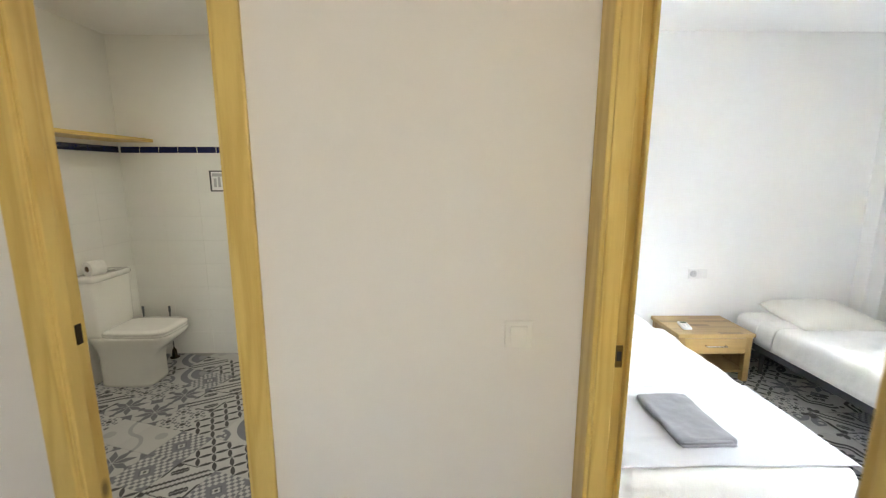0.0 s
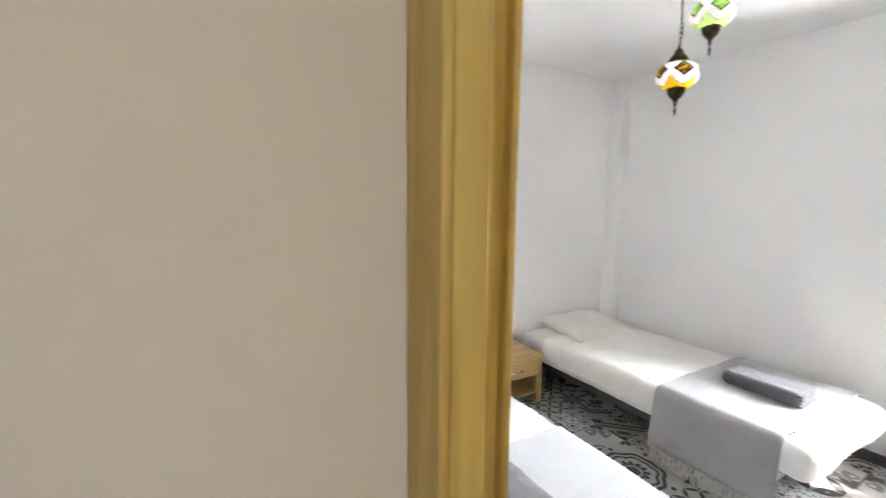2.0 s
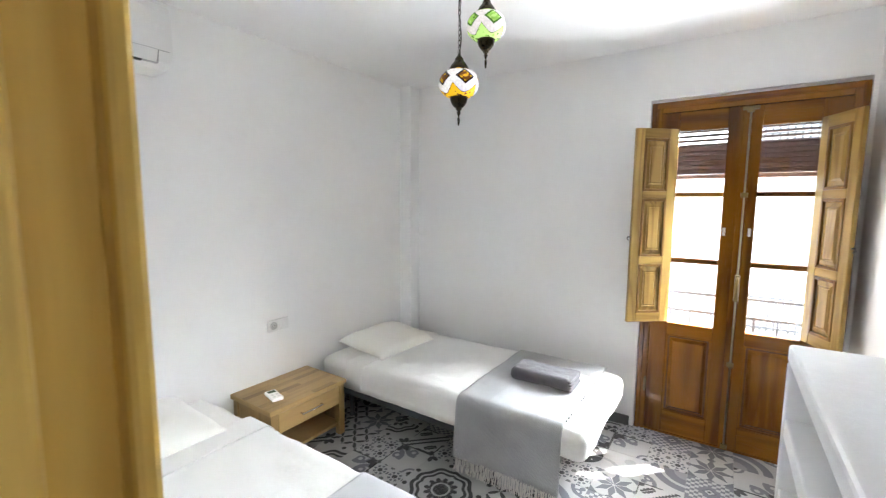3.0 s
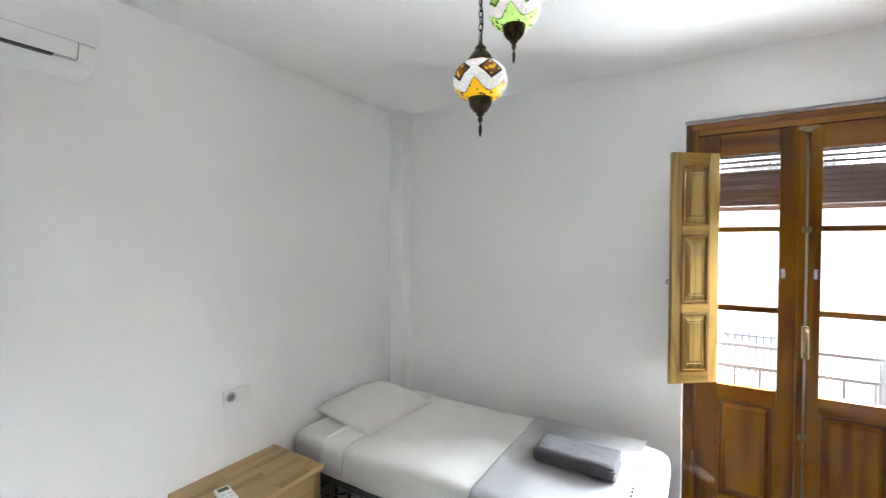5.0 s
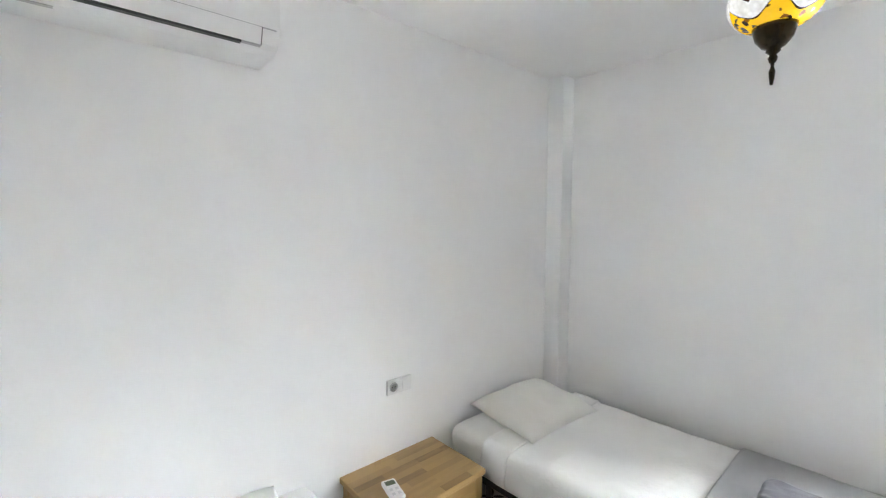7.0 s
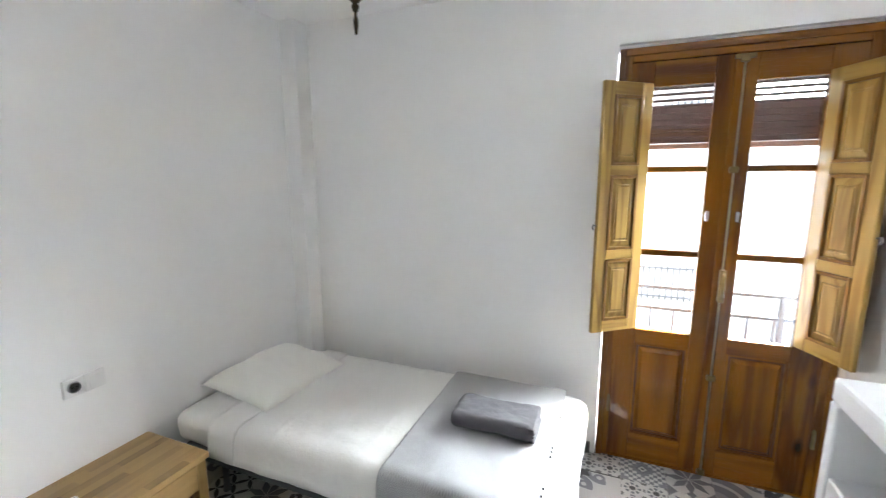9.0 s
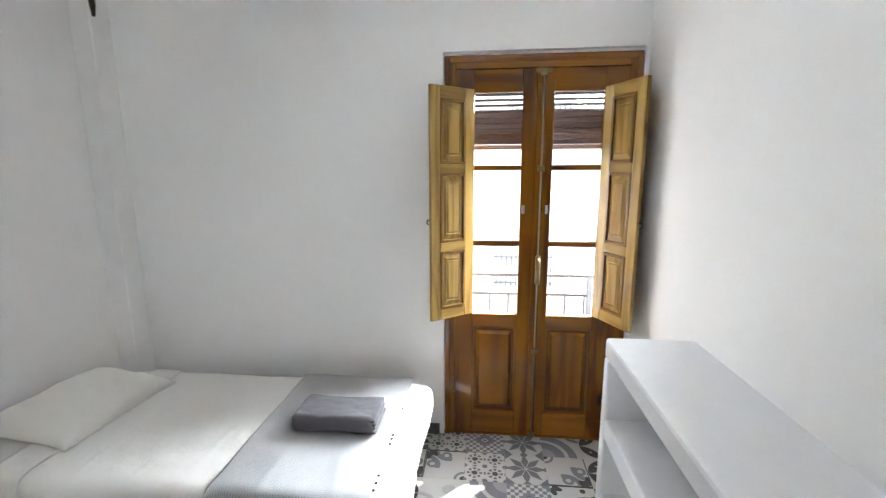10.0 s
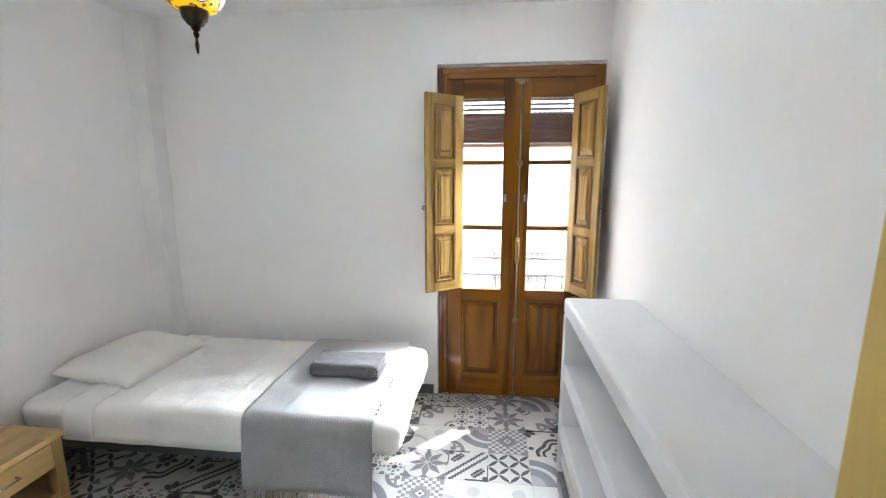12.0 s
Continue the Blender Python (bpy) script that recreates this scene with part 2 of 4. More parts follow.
# ---- patterned floor tiles: each kind one drawing in two greys on cream ----
def tile_material(name, draw, ground=(0.47, 0.47, 0.465), ink=(0.020, 0.020, 0.023), mid=(0.17, 0.175, 0.20)):
    m, nt, b = material(name)
    tc = nt.nodes.new("ShaderNodeTexCoord")
    sx = nt.nodes.new("ShaderNodeSeparateXYZ")
    nt.links.new(tc.outputs["Object"], sx.inputs[0])
    u = Val(nt, sx.outputs[0]) / 0.1125
    v = Val(nt, sx.outputs[1]) / 0.1125
    dark, grey = draw(u, v)
    wear = noise_val(nt, tc.outputs["Object"], 26.0, 5)
    fine = noise_val(nt, tc.outputs["Object"], 140.0, 3)
    col = mixcol(nt, grey, ground, mid) if grey is not None else mixcol(nt, 0.0, ground, mid)
    col = mixcol(nt, dark * (0.86 + wear * 0.2).mn(1.0), col, ink)
    info = nt.nodes.new("ShaderNodeObjectInfo")
    shade = Val(nt, info.outputs["Random"]) * 0.10
    col = mixcol(nt, shade + fine * 0.08, col, (0.10, 0.095, 0.09))
    to_base(nt, b, col)
    nt.links.new((wear * 0.2 + 0.30).out, b.inputs["Roughness"])
    b.inputs["Specular IOR Level"].default_value = 0.32
    bump(nt, b, wear + fine * 0.4, 0.06, 0.001)
    return m


def d_star(u, v):
    a = v.op("ARCTAN2", u)
    r = length(u, v)
    off = ((a / 0.7854 + 8.5).frac() - 0.5).ab() * 0.7854
    rhomb = (r * off - (0.188 - (r - 0.54).ab() * 0.37)).lt(0.0)
    edge = u.ab().mx(v.ab())
    wedge = (u.ab() + v.ab()).gt(1.60).mx(edge.gt(0.80) * (u.ab().mn(v.ab()) - (edge - 0.80) * 0.9).lt(0.0))
    return (rhomb * 0.30).mx(wedge * 0.25), rhomb.mx(wedge)


def d_petal(u, v):
    s, t = u.ab(), v.ab()
    d1, d2 = length(s, t), length(1.0 - s, 1.0 - t)
    lens = d1.lt(0.985) * d2.lt(0.985)
    lens2 = length(1.0 - s, t).lt(0.62) * length(s, 1.0 - t).lt(0.62)
    return (lens * length(s - 0.5, t - 0.5).gt(0.06)).mx(lens2 * 0.0), lens2


def d_petal4(u, v):
    cu, cv = (u + 1.0) * 2.0, (v + 1.0) * 2.0
    s, t = cu.frac(), cv.frac()
    odd = ((cu.op("FLOOR") + cv.op("FLOOR")) * 0.5).frac().gt(0.25)
    t = t * (1.0 - odd) + (1.0 - t) * odd
    lens = length(s - 1.25, t + 0.25).lt(1.262) * length(s + 0.25, t - 1.25).lt(1.262)
    return lens, None


def d_check(u, v):
    cu = ((u + 1.0) * 5.5).op("FLOOR")
    cv = ((v + 1.0) * 5.5).op("FLOOR")
    chk = ((cu + cv) * 0.5).frac().gt(0.25)
    uc, vc = (cu + 0.5) / 5.5 - 1.0, (cv + 0.5) / 5.5 - 1.0
    d = uc.ab() + vc.ab()
    ring = d.gt(0.70) * d.lt(1.48)
    centre = d.lt(0.70)
    e = u.ab() + v.ab()
    bloom = (length(u.ab() - 0.11, v).mn(length(u, v.ab() - 0.11))).lt(0.085)
    dot = e.lt(0.10)
    return (chk * ring) * 0.12 + dot * 0.9 + (e - 0.30).ab().lt(0.022) * 0.5, (centre * (1.0 - bloom)).mx(chk * ring).mx(d.gt(1.48))


def d_flower(u, v):
    s, t = (u + 1.0).frac() - 0.5, (v + 1.0).frac() - 0.5
    r = length(s, t)
    a = t.op("ARCTAN2", s)
    cog = (r - (a * 8.0).sin().ab() * 0.045 - 0.118).lt(0.0)
    p, q = 0.5 - s.ab(), 0.5 - t.ab()
    rc = length(p, q)
    corner = (rc - (q.op("ARCTAN2", p) * 4.0).sin().ab() * 0.04 - 0.11).lt(0.0)
    beads = (r - 0.30).ab().lt(0.075) * (a * 8.0 + 1.57).sin().gt(-0.25)
    side = p.mn(q).lt(0.05) * p.mx(q).gt(0.40)
    return cog.mx(corner * 0.8).mx(beads * 0.30).mx(side * 0.3), beads.mx(side)


def d_zigzag(u, v):
    w, c = u + v, u - v
    tri = ((c * 4.0).frac() - 0.5).ab() * 0.24
    band = ((w.ab() - 0.30 + tri).ab()).lt(0.105)
    leaf = (length(w.ab() - 1.02, c * 0.42) - (c * 11.0).sin().ab() * 0.09).lt(0.20) * (w.ab() - 1.02).ab().gt(0.018)
    tip = length(w.ab() - 1.72, c).lt(0.20)
    border = u.ab().mx(v.ab()).gt(0.94) * w.ab().gt(0.9)
    return band.mx(leaf).mx(tip).mx(border), None


def d_arcs(u, v):
    r1 = length(u + 1.0, v + 1.0)
    r2 = length(u - 1.0, v + 1.0)
    sweep = length(u + 1.0, v - 1.0)
    body = sweep.lt(1.10).mx(sweep.gt(1.30) * sweep.lt(1.72))
    curl = ((r2 - 0.70).ab().lt(0.10)).mx((length(u - 0.55, v + 0.62) - 0.17).ab().lt(0.06))
    blossom = length(u - 0.86, v + 0.80).lt(0.14)
    pale = sweep.lt(0.62) * 0.35
    return curl * 0.12 + blossom * 0.25, (body * (1.0 - pale)).mx(curl).mx(blossom)


def d_scroll(u, v):
    r1 = length(u - 1.0, v - 1.0)
    r2 = length(u + 1.0, v + 1.0)
    a1 = (1.0 - v).op("ARCTAN2", 1.0 - u)
    corner = (r1 - (a1 * 8.0).sin() * 0.10).lt(0.62)
    frame = u.mx(v).gt(0.94)
    arm = (length(u + 0.15, v - 0.95) - 0.62).ab().lt(0.13) * v.lt(0.92) * u.gt(-0.35)
    arm2 = (length(u - 0.95, v + 0.15) - 0.62).ab().lt(0.13) * u.lt(0.92) * v.gt(-0.35)
    curl = (length(u + 0.05, v - 0.62) - 0.20).ab().lt(0.075)
    curl2 = (length(u - 0.62, v + 0.05) - 0.20).ab().lt(0.075)
    foot = (r2 - 0.42).ab().lt(0.07)
    dot = r2.lt(0.20)
    return (corner * r1.gt(0.16)).mx(frame).mx(dot), arm.mx(arm2).mx(curl).mx(curl2).mx(foot)


def d_damask(u, v):
    r1 = length(u + 1.0, v + 1.0)
    a1 = (v + 1.0).op("ARCTAN2", u + 1.0)
    wave = (a1 * 8.0).sin() * 0.07 + 0.10
    rings = (r1 + wave - 1.56).ab().lt(0.10).mx((r1 + wave - 1.26).ab().lt(0.08))
    lobes = (r1 - 0.58 - (a1 * 6.0).sin().ab() * 0.26).lt(0.0) * (r1 - 0.42).ab().gt(0.055) * ((a1 * 6.0).sin().ab() - 0.5).ab().gt(0.06)
    r2 = length(u - 1.0, v - 1.0)
    a2 = (1.0 - v).op("ARCTAN2", 1.0 - u)
    far = (r2 - 0.36 - (a2 * 4.0).sin().ab() * 0.22).lt(0.0) * r2.gt(0.12)
    side = length(u - 0.80, v + 0.45).mn(length(u + 0.45, v - 0.80)).lt(0.13)
    return rings.mx(lobes).mx(far).mx(side), None


def d_lattice(u, v):
    s = ((u + v) * 1.0).frac() * 2.0 - 1.0
    t = ((u - v) * 1.0).frac() * 2.0 - 1.0
    bars = s.ab().gt(0.72).mx(t.ab().gt(0.72))
    dot = length(s, t).lt(0.34)
    return bars * 0.85, dot


def d_pale(u, v):
    r1 = length(u + 1.0, v - 1.0)
    return r1.lt(0.0) * 0.0, ((r1 - 1.0).ab().lt(0.10) * 0.45).mx(length(u - 0.35, v + 0.35).lt(0.3) * 0.35)


TILES = {
    "star": tile_material("tile_star", d_star),
    "petal": tile_material("tile_petals", d_petal4),
    "check": tile_material("tile_checker", d_check),
    "flower": tile_material("tile_flowers", d_flower),
    "zigzag": tile_material("tile_zigzag", d_zigzag),
    "arcs": tile_material("tile_arcs", d_arcs),
    "scroll": tile_material("tile_scroll", d_scroll),
    "damask": tile_material("tile_damask", d_damask),
    "lattice": tile_material("tile_lattice", d_lattice),
    "rosette": tile_material("tile_rosette", d_petal),
    "pale": tile_material("tile_pale", d_pale),
}


# ---- mesh helpers ----
def box(bm, x0, y0, z0, x1, y1, z1, bev=0.0, seg=2):
    vs = bmesh.ops.create_cube(bm, size=1.0)["verts"]
    for v in vs:
        v.co = Vector(((x0 + x1) / 2 + v.co.x * abs(x1 - x0), (y0 + y1) / 2 + v.co.y * abs(y1 - y0), (z0 + z1) / 2 + v.co.z * abs(z1 - z0)))
    if bev > 0:
        es = list({e for v in vs for e in v.link_edges})
        bmesh.ops.bevel(bm, geom=es, offset=bev, segments=seg, profile=0.5, affect="EDGES")
    return bm


def boxes(*rows, bev=0.0):
    bm = bmesh.new()
    for r in rows:
        box(bm, *r, bev=bev)
    return bm


def lathe(profile, cx=0.0, cy=0.0, seg=28, bm=None):
    bm = bm or bmesh.new()
    rings = []
    for r, z in profile:
        rings.append([bm.verts.new((cx + r * math.cos(2 * math.pi * i / seg), cy + r * math.sin(2 * math.pi * i / seg), z)) for i in range(seg)] if r > 1e-6 else [bm.verts.new((cx, cy, z))])
    for a, b in zip(rings, rings[1:]):
        for i in range(seg):
            j = (i + 1) % seg
            f = [a[i % len(a)], a[j % len(a)], b[j % len(b)], b[i % len(b)]]
            f = [v for k, v in enumerate(f) if v not in f[:k]]
            if len(f) > 2:
                bm.faces.new(f)
    return bm


def tube(points, r, seg=8, bm=None):
    bm = bm or bmesh.new()
    pts = [Vector(p) for p in points]
    rings = []
    for i, p in enumerate(pts):
        d = (pts[min(i + 1, len(pts) - 1)] - pts[max(i - 1, 0)]).normalized()
        a = d.orthogonal().normalized() if not rings else (last - d * last.dot(d)).normalized()
        last = a
        c = d.cross(a)
        rings.append([bm.verts.new(p + r * (a * math.cos(2 * math.pi * k / seg) + c * math.sin(2 * math.pi * k / seg))) for k in range(seg)])
    for a, b in zip(rings, rings[1:]):
        for k in range(seg):
            bm.faces.new((a[k], a[(k + 1) % seg], b[(k + 1) % seg], b[k]))
    bm.faces.new(rings[0][::-1])
    bm.faces.new(rings[-1])
    return bm


def soft_box(x0, y0, z0, x1, y1, z1, r, cuts=26, wob=0.0, freq=4.0, sag=0.0):
    """A box with generously rounded edges and a slightly uneven, padded surface."""
    bm = bmesh.new()
    bmesh.ops.create_cube(bm, size=2.0)
    bmesh.ops.subdivide_edges(bm, edges=bm.edges[:], cuts=cuts, use_grid_fill=True)
    c = Vector(((x0 + x1) / 2, (y0 + y1) / 2, (z0 + z1) / 2))
    h = Vector(((x1 - x0) / 2, (y1 - y0) / 2, (z1 - z0) / 2))
    for v in bm.verts:
        p = Vector(math.copysign(abs(a) ** 0.8, a) if abs(a) < 1 else a for a in v.co)
        q = Vector(p[i] * h[i] for i in range(3))
        inner = Vector(max(-(h[i] - r), min(h[i] - r, q[i])) for i in range(3))
        d = q - inner
        if d.length > 1e-6:
            q = inner + d.normalized() * r
        w = c + q
        n = d.normalized() if d.length > 1e-6 else Vector((0, 0, 1))
        w += n * wob * (noise.noise(w * freq) + 0.4 * noise.noise(w * freq * 3.1))
        if sag:
            w.z -= sag * (1 - p.x * p.x) * (1 - p.y * p.y) * (1 if p.z > 0 else 0)
        v.co = w
    return bm


def pillow_mesh(lx, ly, h):
    bm = bmesh.new()
    n = 28
    for side in (1, -1):
        g = []
        for i in range(n + 1):
            row = []
            for j in range(n + 1):
                u, v = 2 * i / n - 1, 2 * j / n - 1
                t = (max(0, 1 - abs(u) ** 2.8) * max(0, 1 - abs(v) ** 2.8)) ** 0.52
                pinch = 1 - 0.07 * (1 - abs(u) ** 2) * abs(v) ** 3
                pinch2 = 1 - 0.07 * (1 - abs(v) ** 2) * abs(u) ** 3
                z = side * h / 2 * t
                q = Vector((u * lx / 2 * pinch2, v * ly / 2 * pinch, 0))
                z += t * (0.016 * noise.noise(Vector((q.x * 6, q.y * 6, side * 3.0))) + 0.006 * noise.noise(Vector((q.x * 21, q.y * 13, side * 5.0))))
                row.append(bm.verts.new((q.x, q.y, z + (0 if side > 0 else h * 0.18 * t))))
            g.append(row)
        for i in range(n):
            for j in range(n):
                f = (g[i][j], g[i + 1][j], g[i + 1][j + 1], g[i][j + 1])
                bm.faces.new(f if side > 0 else f[::-1])
    bmesh.ops.remove_doubles(bm, verts=bm.verts[:], dist=0.0005)
    return bm


def ribbon(path, y0, y1, thick, ny=24, wave=0.004, freq=6.0, crease=0.0):
    """A cloth of some thickness that follows a path of (x, z) and spans y0 to y1."""
    bm = bmesh.new()
    pts = [Vector((x, 0, z)) for x, z in path]
    layers = []
    for side in (0, 1):
        g = []
        for i, p in enumerate(pts):
            d = (pts[min(i + 1, len(pts) - 1)] - pts[max(i - 1, 0)]).normalized()
            n = Vector((-d.z, 0, d.x)) * -1
            row = []
            for j in range(ny + 1):
                y = y0 + (y1 - y0) * j / ny
                w = wave * (noise.noise(Vector((p.x * freq, y * freq, p.z * freq * 0.4))) + abs(noise.noise(Vector((9, y * freq * 2, 1)))) * max(0, 0.3 - p.z) * 4)
                if crease:
                    fold = noise.noise(Vector((p.x * 2.3 + y * 1.1, y * 4.2 - p.x * 0.8, p.z * 2.0 + 4.0)))
                    w += crease * (max(0.0, 1.0 - abs(fold) * 9.0) - 0.35 * max(0.0, 1.0 - abs(fold - 0.14) * 12.0))
                q = p + n * (w + (thick if side else 0))
                row.append(bm.verts.new((q.x, y + 0.008 * noise.noise(Vector((p.x * 3, y, p.z * 3))), q.z)))
            g.append(row)
        layers.append(g)
    a, b = layers
    for i in range(len(pts) - 1):
        for j in range(ny):
            bm.faces.new((a[i][j], a[i][j + 1], a[i + 1][j + 1], a[i + 1][j]))
            bm.faces.new((b[i][j], b[i + 1][j], b[i + 1][j + 1], b[i][j + 1]))
    for i in range(len(pts) - 1):
        for j in (0, ny):
            bm.faces.new((a[i][j], a[i + 1][j], b[i + 1][j], b[i][j]))
    for i in (0, len(pts) - 1):
        for j in range(ny):
            bm.faces.new((a[i][j], a[i][j + 1], b[i][j + 1], b[i][j]))
    bmesh.ops.recalc_face_normals(bm, faces=bm.faces[:])
    return bm


def part(name, bm, mat, parent, label="", smooth=False):
    bmesh.ops.recalc_face_normals(bm, faces=bm.faces[:])
    me = bpy.data.meshes.new(name)
    bm.to_mesh(me)
    bm.free()
    if smooth:
        for p in me.polygons:
            p.use_smooth = True
    me.materials.append(mat)
    ob = new(name, me)
    if parent is not None:
        ob.parent = parent
    return tagged(ob, label)


def thing(name, label, category, m=None, group=""):
    ob = tagged(new(name), label, category, group)
    ob.empty_display_size = 0.1
    if m is not None:
        ob.matrix_basis = m
    return ob


def structure(name, bm, mat, label, category="wall"):
    return tagged(part(name, bm, mat, None), label, category, kind="structure")


def opened_wall(axis, face0, face1, a0, a1, z1, o0, o1, oz0, oz1):
    """A wall between two faces on one axis, from a0 to a1 along the other, with one opening."""
    rows = [(a0, o0, 0, z1), (o1, a1, 0, z1), (o0, o1, oz1, z1)]
    if oz0 > 0:
        rows.append((o0, o1, 0, oz0))
    bm = bmesh.new()
    for b0, b1, c0, c1 in rows:
        if axis == "x":
            box(bm, face0, b0, c0, face1, b1, c1)
        else:
            box(bm, b0, face0, c0, b1, face1, c1)
    bmesh.ops.remove_doubles(bm, verts=bm.verts[:], dist=0.0005)
    return bm


# ---- the setting ----
H = 2.594
EX, NY, SY, WX = 3.57, 3.336, 0.235, 0.522
HALLX, CREAMY = 0.444, 1.18
DS, DN, DTOP = 0.362, 1.10, 2.06       # bedroom doorway
BW, BE = -1.12, -0.583                # bathroom doorway

structure("wall_north", boxes((WX - 0.102, NY, 0, EX + 0.35, NY + 0.15, H)), WALL, "smooth white painted bedroom wall behind the beds")
structure("wall_east", opened_wall("x", EX, EX + 0.35, SY - 0.15, NY, H, 0.255, 1.303, 0.0, 2.252), WALL, "white painted outer wall round the balcony door")
structure("wall_south", boxes((HALLX, SY - 0.15, 0, EX, SY, H)), WALL, "white painted bedroom wall behind the masonry shelf")
structure("wall_west", opened_wall("x", WX - 0.012, WX, SY, NY, H, DS - 0.035, DN + 0.035, 0.0, DTOP + 0.035), WALL, "white painted bedroom side of the door wall")
structure("wall_hall_east", opened_wall("x", HALLX, WX - 0.014, SY - 1.95, CREAMY + 0.1, H, DS - 0.035, DN + 0.035, 0.0, DTOP + 0.035), CREAM, "cream painted hall side of the bedroom door wall")
structure("wall_hall_north", opened_wall("y", CREAMY, CREAMY + 0.10, -5.0, HALLX - 0.001, H, BW - 0.03, BE + 0.03, 0.0, DTOP + 0.03), CREAM, "cream painted hall wall between the two doorways")
# unseen end wall, placed far west so less light bounces onto the casing
structure("wall_hall_west", boxes((-5.1, -1.7, 0, -5.0, CREAMY + 0.1, H)), CREAM, "unseen cream painted hall end wall, set far off against bounced light")
structure("wall_hall_south", opened_wall("y", -1.80, -1.70, -5.1, WX, H, -0.06, 0.40, 0.85, 2.2), CREAM, "cream painted hall wall with the added window")
structure("wall_bathroom_west", boxes((-2.65, CREAMY + 0.1, 0, -2.55, 3.48, H)), BATHWALL, "white tiled bathroom wall behind the toilet")
structure("wall_bathroom_north", boxes((-2.65, 3.48, 0, WX - 0.104, 3.58, H)), BATHWALL, "white tiled bathroom end wall")
structure("wall_bathroom_south", boxes((-2.55, CREAMY + 0.101, 0, BW - 0.031, CREAMY + 0.107, H)), BATHWALL, "white bathroom wall beside its doorway")
structure("wall_bathroom_east", boxes((-0.30, CREAMY + 0.102, 0, -0.22, 3.48, H)), BATHWALL, "white tiled bathroom side wall")
structure("ceiling", boxes((-5.1, -1.8, H, EX + 0.35, 3.58, H + 0.12)), CEIL, "flat white painted ceiling", "ceiling")
structure("corner_column", boxes((3.436, 3.213, 0, EX - 0.001, NY - 0.001, H - 0.001), bev=0.006), WALL, "white boxed pipe column in the bedroom corner", "column")
structure("floor", boxes((-5.1, -1.8, -0.15, EX + 0.35, 3.58, -0.004)), GROUT, "grout bed under patterned cement tiles", "floor")

for nm, b in (("baseboard_north", (WX, NY - 0.012, 0, 3.436, NY - 0.001, 0.07)), ("baseboard_east", (EX - 0.012, 1.33, 0, EX - 0.001, 3.213, 0.07)),
              ("baseboard_south", (2.86, SY + 0.001, 0, EX - 0.012, SY + 0.012, 0.07)), ("baseboard_hall", (-0.49, CREAMY - 0.012, 0, 0.41, CREAMY - 0.001, 0.07)),
              ("baseboard_west", (WX + 0.001, 1.18, 0, WX + 0.012, NY - 0.013, 0.07))):
    structure(nm, boxes(b, bev=0.002), SKIRT, "dark grey tile skirting", "baseboard")


def door_lining(name, label):
    return tagged(new(name), label, "door frame", kind="structure")


# bedroom doorway: lining with a rebate and flat casings on both faces
dl = door_lining("door_frame_1", "unpainted pine door lining and casings of the bedroom doorway")
for y0, y1, s in ((DN, DN + 0.034, 1), (DS - 0.034, DS, -1)):
    part("jamb", boxes((HALLX - 0.004, y0, 0, WX + 0.003, y1, DTOP + 0.034), bev=0.003), PINE_Z, dl)
    ya, yb = (DN - 0.022, DN) if s > 0 else (DS, DS + 0.020)
    part("door_stop", boxes((HALLX - 0.006, ya, 0, 0.490, yb, DTOP), bev=0.004), PINE_Z, dl)
    ca, cb = (DN - 0.016, CREAMY - 0.002) if s > 0 else (DS - 0.078, DS - 0.001)
    part("hall_casing", boxes((HALLX - 0.018, ca, 0, HALLX - 0.001, cb, DTOP + 0.075), bev=0.004), PINE_Z, dl)
    part("room_casing", boxes((WX + 0.001, ca, 0, WX + 0.014, cb, DTOP + 0.075), bev=0.004), PINE_Z, dl)
part("head", boxes((HALLX - 0.004, DS, DTOP, WX + 0.004, DN, DTOP + 0.034), bev=0.003), PINE_Y, dl)
part("hall_casing_head", boxes((HALLX - 0.018, DS - 0.003, DTOP + 0.004, HALLX - 0.001, DN + 0.003, DTOP + 0.075), bev=0.004), PINE_Y, dl)
part("room_casing_head", boxes((WX + 0.001, DS - 0.003, DTOP + 0.004, WX + 0.014, DN + 0.003, DTOP + 0.075), bev=0.004), PINE_Y, dl)
strike = part("strike_plate", boxes((0.4965, DN - 0.003, 1.02, 0.5175, DN + 0.001, 1.085), bev=0.0015), BRASS, dl, "aged brass strike plate")
part("latch_hole", boxes((0.501, DN - 0.0045, 1.04, 0.513, DN - 0.002, 1.068)), DARKPLASTIC, strike)

# bathroom doorway
bl = door_lining("door_frame_2", "unpainted pine door lining and casings of the bathroom doorway")
for x0, x1, s in ((BE, BE + 0.028, 1), (BW - 0.028, BW, -1)):
    part("jamb", boxes((x0, CREAMY - 0.004, 0, x1, CREAMY + 0.104, DTOP + 0.028), bev=0.003), PINE_Z, bl)
    xa, xb = (BE - 0.012, BE) if s > 0 else (BW, BW + 0.012)
    part("door_stop", boxes((xa, CREAMY, 0, xb, CREAMY + 0.05, DTOP), bev=0.003), PINE_Z, bl)
    ca, cb = (BE + 0.003, BE + 0.076) if s > 0 else (BW - 0.076, BW - 0.003)
    part("casing", boxes((ca, CREAMY - 0.017, 0, cb, CREAMY - 0.001, DTOP + 0.075), bev=0.004), PINE_Z, bl)
part("head", boxes((BW, CREAMY - 0.004, DTOP, BE, CREAMY + 0.104, DTOP + 0.028), bev=0.003), PINE_X, bl)
part("casing_head", boxes((BW - 0.002, CREAMY - 0.017, DTOP + 0.004, BE + 0.002, CREAMY - 0.001, DTOP + 0.075), bev=0.004), PINE_X, bl)
